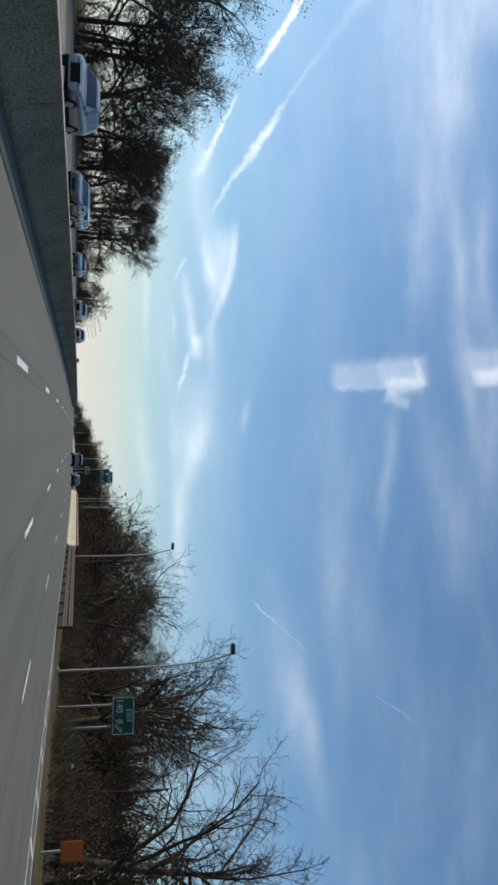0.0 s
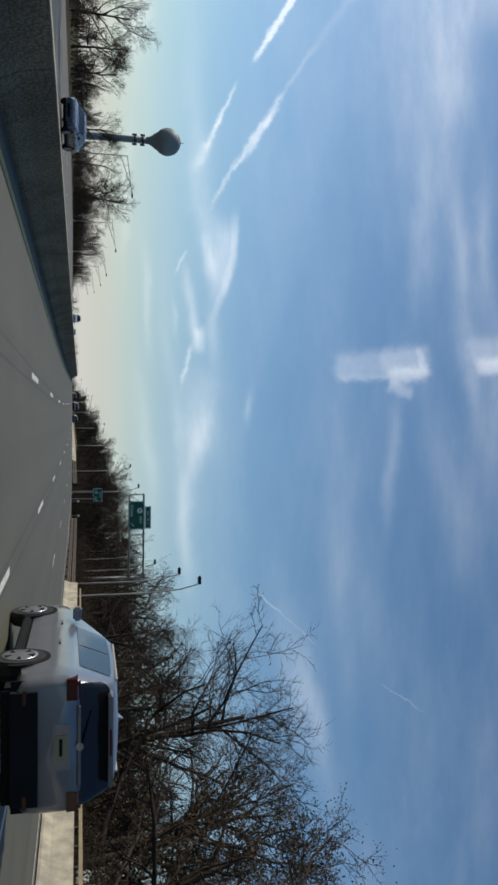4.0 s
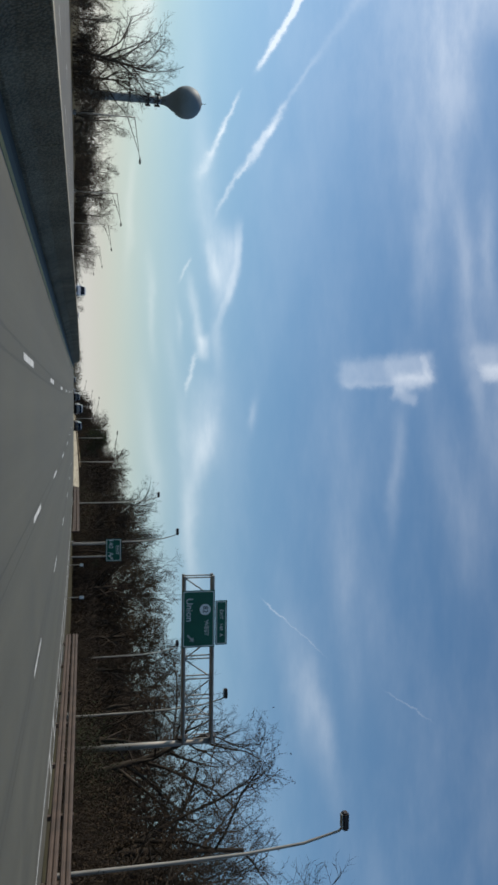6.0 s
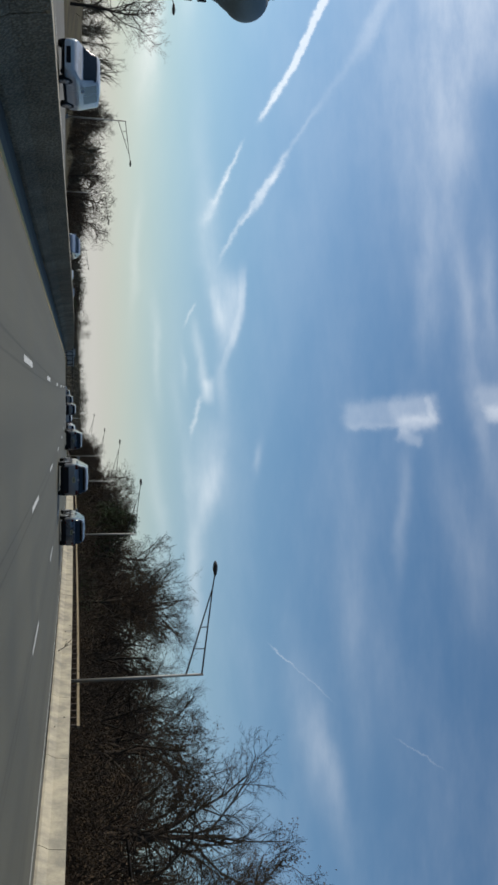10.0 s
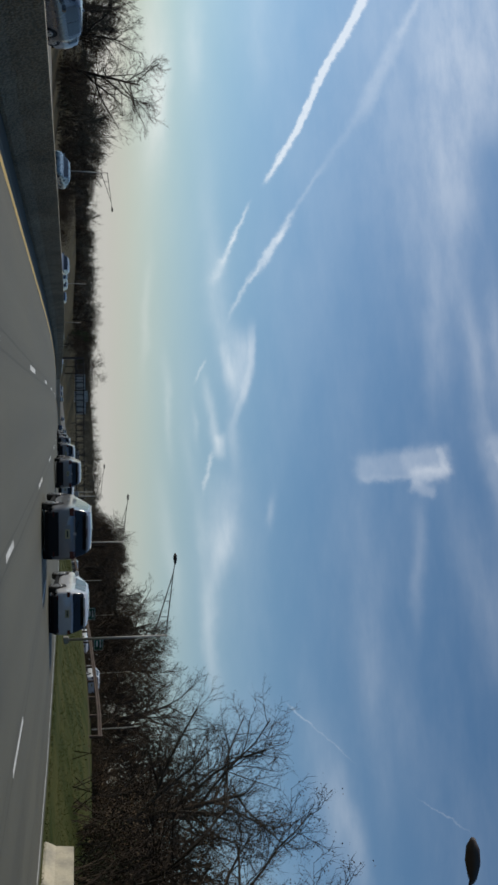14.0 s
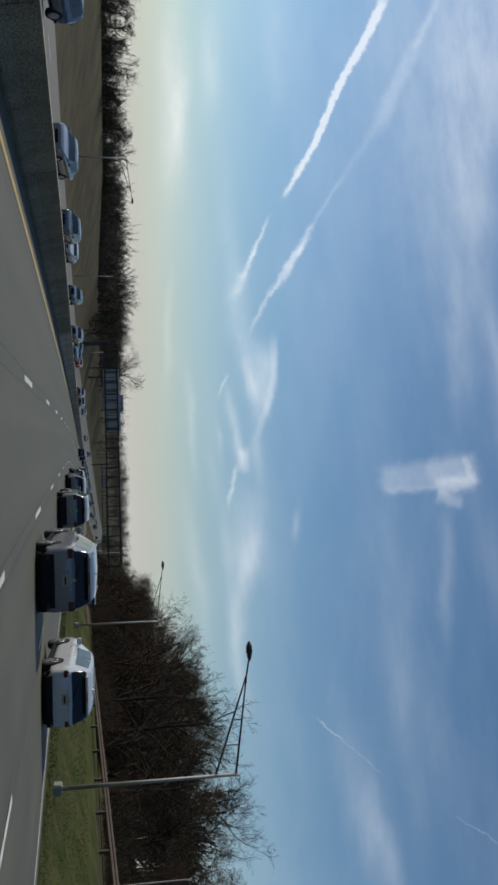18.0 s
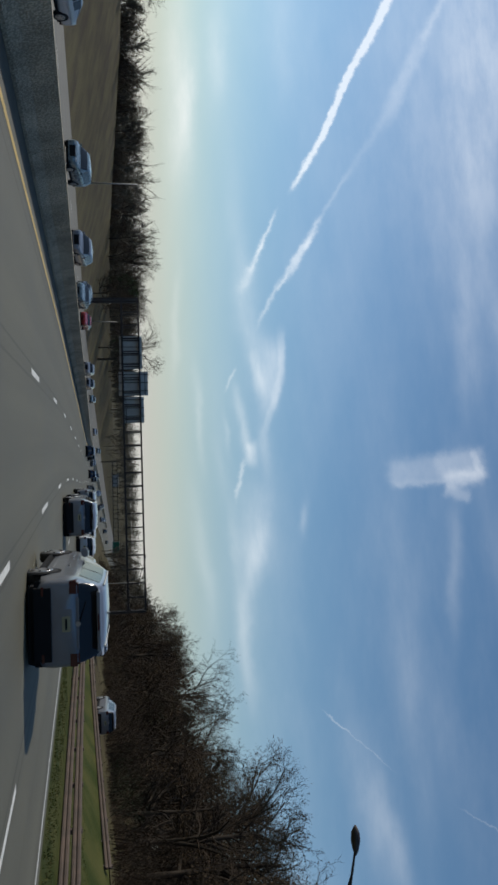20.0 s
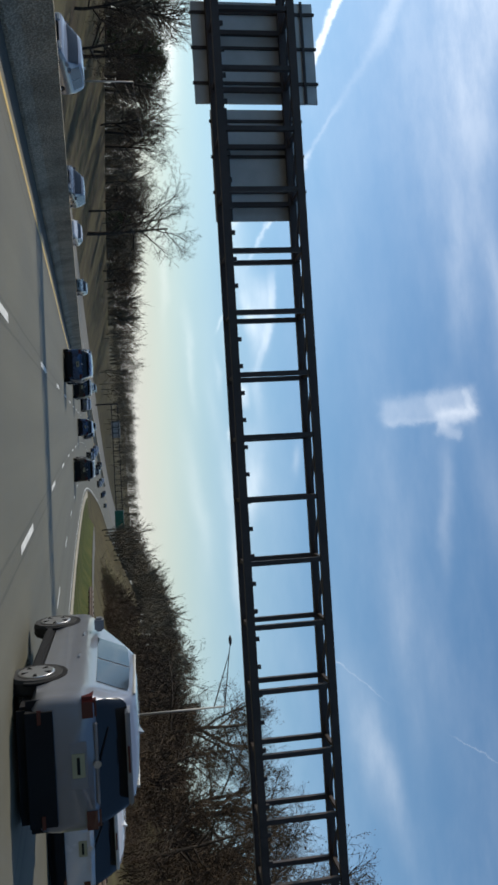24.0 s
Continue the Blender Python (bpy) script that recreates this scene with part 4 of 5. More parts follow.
for y in (478, 495):
    ramp_sign = thing("guide_sign", "small dark green guide sign beside the ramp", "road sign", place(y, 31.5, bank(y, 31.5)), "ramp signs")
    for x in (-0.55, 0.55):
        part("post", box(bmesh.new(), x - 0.05, 0.03, -0.2, x + 0.05, 0.13, 3.7, 0.01), M_POST, ramp_sign, "pale steel post")
    panel = board(ramp_sign, -0.95, 2.5, 0.95, 3.8)
    for z, w_ in ((3.4, 0.55), (2.95, 0.4)):
        part("legend_bar", box(bmesh.new(), -w_, -0.027, z - 0.09, w_, -0.0215, z + 0.09), M_LETTER, panel, "white bar")
near = thing("warning_sign", "small orange roadwork sign in the verge", "road sign", place(31, 16.6))
part("post", box(bmesh.new(), -0.05, 0.03, 0, 0.05, 0.1, 1.5), M_POST, near, "short post")
part("panel", box(bmesh.new(), -0.42, -0.02, 0.75, 0.42, 0.02, 1.6, 0.02), M_ORANGE, near, "orange panel")
for y, off in ((224, 16.0), (232, 15.0)):
    mk = thing("gore_marker", "small white reflective marker on a post", "marker", place(y, off), "gore markers")
    part("post", bar(bmesh.new(), (0, 0, 0), (0, 0, 1.0), 0.04), M_POST, mk)
    part("reflector", box(bmesh.new(), -0.14, -0.08, 0.85, 0.14, -0.04, 1.2, 0.02), M_LETTER, mk, "white reflector")

# water tower
tower = thing("water_tower", "blue-grey spherical water tower on a slender stem", "water tower", Matrix.Translation((-121.8, 455.0, -4.6)))
R, zc = 5.85, 41.5
part("stem", lathe(bmesh.new(), ((1.75, 0), (1.6, 8), (1.42, 26), (1.42, zc - 9.4)), 32), M_TANK, tower, smooth=True)
prof = [(1.42, zc - 9.4), (1.6, zc - 8.2), (2.2, zc - 6.9), (3.2, zc - 5.6)]
for k in range(17):
    a = -0.86 + (math.pi / 2 + 0.86 - 0.05) * k / 16
    prof.append((R * math.cos(a), zc + R * math.sin(a)))
part("sphere", lathe(bmesh.new(), prof, 40), M_TANK, tower, "round tank", True)
bm = bar(bmesh.new(), (0, 0, zc + R), (0, 0, zc + R + 1.6), 0.08)
box(bm, -0.3, -0.3, zc + R - 0.1, 0.3, 0.3, zc + R + 0.25)
part("mast", bm, M_IRON, tower)
for k, z in enumerate((27.0, 30.5)):
    bm = bmesh.new()
    lathe(bm, ((1.95, z), (1.95, z + 0.5)), 24)
    for a in range(6):
        c, s_ = math.cos(a * math.tau / 6), math.sin(a * math.tau / 6)
        box(bm, c * 2.3 - 0.2, s_ * 2.3 - 0.2, z - 0.9, c * 2.3 + 0.2, s_ * 2.3 + 0.2, z + 1.1)
    part("antenna_ring", bm, M_IRON, tower, "ring of antennas")

# sound-tight shed behind the ramp
shed = thing("house", "grey gabled house among bare trees", "house", place(520, 47, 2.0))
part("wall", box(bmesh.new(), -3.5, -5, 0, 3.5, 5, 3.2), M_HOUSE, shed)
bm = bmesh.new()
v = [bm.verts.new(p) for p in ((-3.9, -5.3, 3.1), (3.9, -5.3, 3.1), (0, -5.3, 5.6), (-3.9, 5.3, 3.1), (3.9, 5.3, 3.1), (0, 5.3, 5.6))]
for f in ((0, 1, 2), (5, 4, 3), (0, 2, 5, 3), (1, 4, 5, 2), (0, 3, 4, 1)):
    bm.faces.new([v[i] for i in f])
part("roof", bm, M_SIGNBACK, shed, "grey shingle roof")

# ---- trees ----


def prisms(segs, sides):
    """Tapered prisms, given as rows of p0, p1, r0, r1, as vertices and faces."""
    p0 = np.array([s[0] for s in segs])
    p1 = np.array([s[1] for s in segs])
    r0 = np.array([s[2] for s in segs])[:, None]
    r1 = np.array([s[3] for s in segs])[:, None]
    d = p1 - p0
    d /= np.linalg.norm(d, axis=1, keepdims=True) + 1e-9
    ref = np.where(np.abs(d[:, 2:3]) < 0.9, np.array([[0, 0, 1.0]]), np.array([[1.0, 0, 0]]))
    a = np.cross(d, ref)
    a /= np.linalg.norm(a, axis=1, keepdims=True)
    b = np.cross(d, a)
    verts = np.zeros((len(segs), 2 * sides, 3))
    for k in range(sides):
        w = a * math.cos(k * math.tau / sides) + b * math.sin(k * math.tau / sides)
        verts[:, k] = p0 + w * r0
        verts[:, sides + k] = p1 + w * r1
    faces = []
    for i in range(len(segs)):
        o = i * 2 * sides
        for k in range(sides):
            faces.append((o + k, o + (k + 1) % sides, o + sides + (k + 1) % sides, o + sides + k))
    return verts.reshape(-1, 3), faces


def spikes(segs):
    """Three-sided twigs that run out to a point."""
    p0 = np.array([s[0] for s in segs])
    p1 = np.array([s[1] for s in segs])
    r0 = np.array([s[2] for s in segs])[:, None]
    d = p1 - p0
    d /= np.linalg.norm(d, axis=1, keepdims=True) + 1e-9
    ref = np.where(np.abs(d[:, 2:3]) < 0.9, np.array([[0, 0, 1.0]]), np.array([[1.0, 0, 0]]))
    a = np.cross(d, ref)
    a /= np.linalg.norm(a, axis=1, keepdims=True)
    b = np.cross(d, a)
    verts = np.stack([p0 + (a * math.cos(k * math.tau / 3) + b * math.sin(k * math.tau / 3)) * r0 for k in range(3)] + [p1], 1)
    faces = []
    for i in range(len(segs)):
        o = 4 * i
        faces += [(o, o + 1, o + 3), (o + 1, o + 2, o + 3), (o + 2, o, o + 3)]
    return verts.reshape(-1, 3), faces


def grow(seed, height, spread, trunk=0.3, counts=(11, 8, 7, 6), lift=0.25):
    """Limbs and twigs of a bare tree."""
    rng = np.random.default_rng(seed)
    limbs, twigs, tips = [], [], []

    def branch(p, d, length, r, level):
        n = (6, 4, 3, 2, 1)[level]
        pts, rads = [p], [r]
        for i in range(n):
            d = d + rng.normal(0, (0.07, 0.17, 0.22, 0.28, 0.2)[level], 3) + np.array([0, 0, lift * (0.1, 0.28, 0.2, 0.12, 0.05)[level]])
            d = d / np.linalg.norm(d)
            pts.append(pts[-1] + d * length / n)
            rads.append(r * (1 - (0.62 if level < 4 else 0.8) * (i + 1) / n))
        for i in range(n):
            (limbs if level < 2 else twigs).append((pts[i], pts[i + 1], rads[i], rads[i + 1] if level < 4 else 0.0))
        if level == 4:
            tips.append(pts[-1])
            return
        k = counts[level]
        for j in range(k):
            s = (trunk + (1 - trunk) * (j + rng.random()) / k) if level == 0 else 0.22 + 0.78 * (j + rng.random()) / k
            f = min(s, 0.999) * n
            i = int(f)
            q = pts[i] + (pts[i + 1] - pts[i]) * (f - i)
            rr = rads[i] + (rads[i + 1] - rads[i]) * (f - i)
            ax = pts[i + 1] - pts[i]
            ax = ax / np.linalg.norm(ax)
            side = rng.normal(0, 1, 3)
            side -= ax * side.dot(ax)
            side /= np.linalg.norm(side)
            ang = (radians(rng.uniform(35, 75) * spread), radians(rng.uniform(30, 65)), radians(rng.uniform(30, 65)), radians(rng.uniform(25, 60)))[level]
            dd = ax * math.cos(ang) + side * math.sin(ang)
            ln = (height * (0.62 - 0.30 * s) * (0.8 + 0.4 * rng.random()), length * 0.52 * (1.1 - 0.4 * s), length * 0.47, length * 0.48)[level] * rng.uniform(0.75, 1.15)
            branch(q, dd, ln, max(rr * (0.62, 0.6, 0.6, 0.7)[level], (0.05, 0.022, 0.012, 0.010)[level]), level + 1)

    branch(np.array([0.0, 0, -0.3]), np.array([0.0, 0, 1]), height * 0.78, height * 0.021, 0)
    return limbs, twigs, tips


def leaf_mesh(name, places, size, mat, parent, seed, label):
    """Many small folded leaves round the given places."""
    rng = np.random.default_rng(seed)
    verts, faces = [], []
    for p in places:
        a = rng.normal(0, 1, 3)
        b = np.cross(a, rng.normal(0, 1, 3))
        a = a / np.linalg.norm(a) * size * rng.uniform(0.6, 1.3)
        b = b / np.linalg.norm(b) * size * 0.55
        i = len(verts)
        verts += [p - a, p + b, p + a, p - b]
        faces += [(i, i + 1, i + 2), (i, i + 2, i + 3)]
    return mesh_object(name, verts, faces, mat, parent, label)


def tree(seed, height, spread, leaves=0, **kw):
    label = "bare winter tree with fine brown twigs" if not leaves else "winter tree still holding dry brown leaves"
    root = thing("tree", label, "tree", group="roadside trees")
    limbs, twigs, tips = grow(seed, height, spread, **kw)
    v, f = prisms(limbs, 5)
    mesh_object("trunk", v, f, M_BARK, root, smooth=True)
    v, f = prisms([q for q in twigs if q[3] > 0], 3)
    v2, f2 = spikes([q for q in twigs if q[3] <= 0])
    crown = mesh_object("crown", np.concatenate([v, v2]), f + [tuple(i + len(v) for i in q) for q in f2], M_TWIG, root)
    if leaves:
        rng = np.random.default_rng(seed + 50)
        pick = [tips[i] + rng.normal(0, 0.12, 3) for i in rng.integers(0, len(tips), leaves)]
        leaf_mesh("foliage", pick, 0.062, M_DRY, crown, seed, "dry brown leaves")
    return root


def evergreen(seed, height):
    root = thing("evergreen_tree", "dark green ivy-clad evergreen tree", "tree", group="roadside evergreens")
    limbs, twigs, tips = grow(seed, height, 0.8, 0.15)
    v, f = prisms(limbs, 5)
    mesh_object("trunk", v, f, M_BARK, root)
    rng = np.random.default_rng(seed)
    pick = [tips[i] + rng.normal(0, 0.3, 3) for i in rng.integers(0, len(tips), 6500)]
    leaf_mesh("crown", pick, 0.14, M_GREEN, root, seed, "dense dark green leaves")
    return root


def shrub(seed, height, width, stems, leaves, mat):
    root = thing("shrub", "tangled brown winter shrub with dry leaves", "shrub", group="roadside shrubs")
    rng = np.random.default_rng(seed)
    segs, ends, tips = [], [], []
    for _ in range(stems):
        p = np.array([rng.normal(0, width * 0.3), rng.normal(0, width * 0.3), -0.1])
        d = np.array([rng.normal(0, 0.45), rng.normal(0, 0.45), 1.0])
        ln = height * rng.uniform(0.45, 1.0)
        r = rng.uniform(0.012, 0.03)
        for k in range(3):
            d = d / np.linalg.norm(d)
            q = p + d * ln / 3
            segs.append((p, q, r, r * 0.65))
            for _b in range(4):
                e = d + rng.normal(0, 0.6, 3)
                e = e / np.linalg.norm(e)
                e_end = q + e * ln * rng.uniform(0.12, 0.3)
                ends.append((q, e_end, r * 0.55, 0.0))
                tips.append(e_end)
            p, r = q, r * 0.65
            d = d + rng.normal(0, 0.25, 3)
    v, f = prisms(segs, 3)
    v2, f2 = spikes(ends)
    f += [tuple(i + len(v) for i in q) for q in f2]
    stem = mesh_object("stem_tangle", np.concatenate([v, v2]), f, M_TWIG, root)
    pick = [tips[i] + rng.normal(0, 0.25, 3) for i in rng.integers(0, len(tips), leaves)]
    leaf_mesh("foliage", pick, 0.052, mat, root, seed, "dry leaves")
    return root


TREES = [tree(1, 13.5, 1.0), tree(2, 12.0, 1.15, 1800, trunk=0.2), tree(3, 14.5, 0.85), tree(4, 11.0, 1.2, 1500, trunk=0.15), tree(5, 13.0, 1.0, 5200), tree(6, 10.5, 1.1, 6500, trunk=0.2), tree(7, 12.5, 0.95, lift=0.5)]
GREENS = [evergreen(11, 10.5)]
SHRUBS = [shrub(21, 3.4, 4.0, 110, 3200, M_DRY), shrub(22, 2.6, 4.5, 100, 2000, M_DRY), shrub(23, 4.2, 3.8, 120, 2000, M_TWIG), shrub(24, 3.0, 4.0, 90, 2000, M_GREEN)]
used = set()
rng = np.random.default_rng(5)


def plant(kind, y, off, size=1.0, dz=0.0):
    if y < 105 and off > 0:
        size *= 0.84
    if 202 < y < 258 and off > 0:
        size, off = size * float(np.interp(y, (205, 218, 230), (1.05, 0.95, 0.78))), off + 3.5
    m = Matrix.Translation(spot(y, off, bank(y, off) - 0.1 + dz)) @ Matrix.Rotation(rng.uniform(0, 6.28), 4, "Z")
    if kind not in used:
        used.add(kind)
        kind.matrix_world = m
        kind.scale = (size, size, size)
        return
    old = kind.scale.copy()
    kind.scale = (size, size, size)
    copy_thing(kind, m)
    kind.scale = old


def any_tree():
    return TREES[int(rng.integers(0, len(TREES)))]


# right side, rows of trees behind the shoulder: from y, to y, offset, step, size
for y0, y1, o0, o1, step, size in ((18, 250, 22, 27, 8.0, 1.18), (10, 280, 29, 42, 8.5, 1.2), (262, 408, 18.5, 24, 7.5, 0.88), (260, 420, 26, 38, 8, 1.0),
                                   (408, 470, 34, 40, 7, 0.85), (470, 505, 34, 40, 5.5, 1.15), (505, 548, 35, 42, 7, 0.55), (548, 640, 40, 54, 6, 1.1), (548, 640, 28, 36, 4.6, 1.1), (640, 703, 28, 37, 4.5, 1.15), (768, 860, 32, 50, 5.5, 0.8)):
    y = y0
    while y < y1:
        kind = any_tree() if y < 548 or rng.uniform() < 0.35 else TREES[int(rng.choice((1, 3, 4, 5)))]
        plant(kind, y + rng.uniform(-2, 2), rng.uniform(o0, o1) + 0.06 * max(0, y - 636), size * rng.uniform(0.75, 1.15))
        y += step * rng.uniform(0.7, 1.3)
# left side, beyond the opposite carriageway
for y0, y1, o0, o1, step, size in ((38, 150, -38, -34, 7.5, 1.28), (45, 160, -48, -42, 8, 1.35), (140, 262, -40, -34, 11, 0.62), (262, 345, -41, -34, 14, 0.62),
                                   (345, 440, -44, -36, 24, 0.6), (440, 540, -60, -42, 8, 0.42), (540, 700, -66, -56, 8.5, 0.5), (690, 760, -56, -48, 9, 0.8), (740, 900, -66, -46, 11, 0.8)):
    y = y0
    while y < y1:
        kind = any_tree() if y > 150 else TREES[int(rng.choice((1, 4, 5, 5)))]
        plant(kind, y + rng.uniform(-2, 2), rng.uniform(o0, o1), size * rng.uniform(0.7, 1.15))
        y += step * rng.uniform(0.7, 1.3)
for y, off, size, k in ((456, -36, 0.82, 0), (450, -37, 0.7, 3), (427, -36, 0.66, 2), (420, -38, 0.6, 6), (763, -38, 1.5, 0), (757, -40, 0.9, 6), (698, -38, 0.78, 5), (690, -38, 0.7, 1), (704, -40, 0.8, 4)):
    plant(TREES[k], y, off, size)
plant(TREES[0], 409, 20.5, 0.82)
plant(TREES[0], 277, 20, 0.98)
plant(TREES[6], 284, 22.5, 0.95)
plant(TREES[6], 416, 24, 0.8)
for y, off, size in ((372, 19, 0.85), (388, 21.5, 0.75), (300, 30, 0.7), (628, 34, 0.7), (715, -46, 0.85), (790, -50, 0.6)):
    plant(GREENS[0], y, off, size)
for y0, y1, o0, o1, step in ((12, 262, 18.0, 22, 4.2), (262, 410, 16.6, 20, 3.8), (410, 560, 33.5, 37, 4.2), (550, 690, 26, 29, 4.0), (690, 770, 26, 31, 2.6), (40, 300, -37, -33, 8), (300, 420, -46, -34, 10), (420, 520, -40, -33.5, 5), (520, 700, -64, -53, 6)):
    y = y0
    while y < y1:
        plant(SHRUBS[int(rng.choice(4, p=(0.35, 0.3, 0.25, 0.1)))], y + rng.uniform(-1.5, 1.5), rng.uniform(o0, o1), rng.uniform(0.7, 1.25))
        y += step * rng.uniform(0.7, 1.3)


def woods(name, spots_, seed, label, limbs=16, mat=None, twig=0.05):
    """Distant wood: many small bare trees joined."""
    r_ = np.random.default_rng(seed)
    segs, ends = [], []
    for base, h in spots_:
        segs.append((base, base + np.array([0, 0, h * 0.6]), 0.16, 0.06))
        for _ in range(limbs):
            p = base + np.array([0, 0, h * r_.uniform(0.1, 0.6)])
            d = np.array([r_.normal(0, 0.5), r_.normal(0, 0.5), r_.uniform(0.5, 1.2)])
            d /= np.linalg.norm(d)
            q = p + d * h * r_.uniform(0.25, 0.45)
            segs.append((p, q, twig * 1.5, twig * 0.6))
            for _b in range(8):
                e = d + r_.normal(0, 0.55, 3)
                e /= np.linalg.norm(e)
                s_ = p + (q - p) * r_.uniform(0.3, 1.0)
                ends.append((s_, s_ + e * h * r_.uniform(0.07, 0.2), twig, 0.0))
    v, f = prisms(segs, 3)
    v2, f2 = spikes(ends)
    f += [tuple(i + len(v) for i in q) for q in f2]
    tagged(mesh_object(name, np.concatenate([v, v2]), f, mat or M_TWIG), label, "woods", kind="stuff")


def wood_spots(y0, y1, o0, o1, count, h0, h1, seed):
    r_ = np.random.default_rng(seed)
    out = []
    for _ in range(count):
        y, o = r_.uniform(y0, y1), r_.uniform(o0, o1)
        out.append((np.array(spot(y, o, bank(y, o) - 0.4)), r_.uniform(h0, h1)))
    return out


# Far woods take the haze-paled colour; near right-hand rows keep plain twigs.
woods("far_woods", wood_spots(400, 530, -120, -38, 170, 5, 8, 31), 1, "bare woods on the bank beyond the highway, haze put into their colour", 22, M_WOODS_HAZED, 0.03)
woods("far_woods", wood_spots(530, 900, -120, -56, 440, 3.5, 6.5, 42), 12, "bare woods on top of the bank beyond the highway, haze put into their colour", 22, M_WOODS_HAZED, 0.03)
woods("far_woods", wood_spots(880, 1500, -160, -36, 380, 12, 18, 32), 2, "distant bare woods along the valley", 14, M_WOODS_HAZED)
woods("far_woods", wood_spots(860, 1500, 44, 170, 480, 8, 13, 33), 3, "distant bare woods beside the ramp", 14, M_WOODS_HAZED)
woods("far_woods", wood_spots(0, 505, 33, 66, 820, 8, 12.5, 34), 4, "bare woods behind the roadside trees", 20)
for k, (y0, y1, o0, o1, count, h0, h1) in enumerate(((16, 280, 22, 40, 330, 2.5, 4.5), (262, 415, 20, 34, 260, 2.5, 4.5), (410, 548, 36, 46, 160, 2.5, 4.5), (548, 768, 28, 46, 440, 3, 6), (420, 520, -52, -39, 90, 2, 3.5), (520, 740, -66, -54, 170, 2, 3.5))):
    # Undergrowth on the left is paled in colour for the same haze.
    woods("undergrowth", wood_spots(y0, y1, o0, o1, count, h0, h1, 50 + k), 60 + k, "dense brown winter undergrowth between the trees", 20, M_WOODS_HAZED if o0 < 0 else M_TWIG)
woods("far_woods", wood_spots(550, 690, 36, 62, 280, 7, 11.5, 37), 7, "thick bare woods beside the ramp", 22)
woods("far_woods", wood_spots(700, 920, -110, -52, 320, 10, 14, 38), 8, "bare woods beyond the opposite carriageway, haze put into their colour", 16, M_WOODS_HAZED)
woods("far_woods", wood_spots(380, 1300, -290, -120, 650, 6, 9.5, 39), 9, "low bare woods closing the view beyond the highway", 11, M_WOODS_HAZED)
woods("far_woods", wood_spots(768, 860, 36, 70, 170, 7, 10, 40), 10, "thick bare woods on the rise beside the highway", 16, M_WOODS_HAZED)
woods("far_woods", wood_spots(830, 1090, 18, 50, 280, 11, 15, 41), 11, "dense bare woods where the highway bends", 16, M_WOODS_HAZED)
woods("far_woods", wood_spots(1480, 1850, -250, 350, 380, 16, 22, 35), 5, "bare woods closing the valley", 12, M_WOODS_HAZED)
woods("far_woods", wood_spots(0, 420, -130, -52, 160, 4, 8, 36), 6, "bare scrub beyond the opposite carriageway", 16, M_WOODS_HAZED)

# ---- vehicles ----


# side profiles: y and height of the roof line; y and height of the shoulder
SHAPES = {
    "suv": (0.93, 0.34, 0.365,
            ((-2.31, 1.13), (-2.28, 1.17), (-2.16, 1.42), (-2.08, 1.57), (-1.88, 1.65), (-1.55, 1.69), (-0.60, 1.71), (0.20, 1.68), (0.52, 1.59), (0.92, 1.33), (1.28, 1.07), (1.60, 1.03), (2.05, 0.95), (2.25, 0.84), (2.31, 0.74)),
            ((-2.31, 1.11), (-1.90, 1.12), (0, 1.06), (1.20, 1.02), (1.60, 0.99), (2.05, 0.91), (2.25, 0.80), (2.31, 0.70)),
            (-2.274, -2.075), (0.60, 1.20), ((-1.72, -0.72), (-0.66, 0.42)), (1.06, 1.24)),
    "hatchback": (0.90, 0.30, 0.34,
                  ((-2.12, 0.94), (-2.09, 0.98), (-1.93, 1.30), (-1.76, 1.48), (-1.40, 1.56), (-0.40, 1.59), (0.25, 1.55), (0.55, 1.46), (0.90, 1.24), (1.22, 1.03), (1.60, 0.97), (1.95, 0.88), (2.08, 0.78), (2.12, 0.70)),
                  ((-2.12, 0.92), (-1.70, 1.03), (0, 0.99), (1.15, 0.97), (1.60, 0.93), (1.95, 0.84), (2.12, 0.66)),
                  (-2.075, -1.80), (0.58, 1.14), ((-1.46, -0.62), (-0.56, 0.42)), (0.84, 1.00)),
    "sedan": (0.91, 0.26, 0.33,
              ((-2.38, 0.94), (-2.30, 1.00), (-1.80, 1.05), (-1.30, 1.24), (-0.88, 1.40), (-0.20, 1.45), (0.25, 1.42), (0.45, 1.36), (0.80, 1.18), (1.20, 0.99), (1.70, 0.93), (2.15, 0.83), (2.34, 0.72), (2.38, 0.64)),
              ((-2.38, 0.91), (-1.80, 0.98), (0, 0.93), (1.15, 0.93), (1.70, 0.88), (2.15, 0.78), (2.38, 0.60)),
              (-1.62, -0.98), (0.52, 1.12), ((-1.02, -0.36), (-0.30, 0.36)), (0.78, 0.93)),
    "van": (1.00, 0.36, 0.37,
            ((-2.70, 1.25), (-2.69, 1.40), (-2.66, 1.95), (-2.58, 2.14), (-1.00, 2.22), (0.80, 2.20), (1.10, 2.10), (1.45, 1.70), (1.80, 1.25), (2.20, 1.12), (2.50, 1.02), (2.66, 0.90), (2.70, 0.80)),
            ((-2.70, 1.22), (-1.0, 1.22), (1.0, 1.20), (1.80, 1.16), (2.20, 1.06), (2.50, 0.95), (2.70, 0.74)),
            (-2.685, -2.662), (1.16, 1.74), ((-1.60, -0.35), (-0.25, 0.85)), (0.95, 1.20)),
}
NODES = (0.0, 0.10, 0.25, 0.42, 0.50, 0.80, 0.87, 0.93, 1.0)


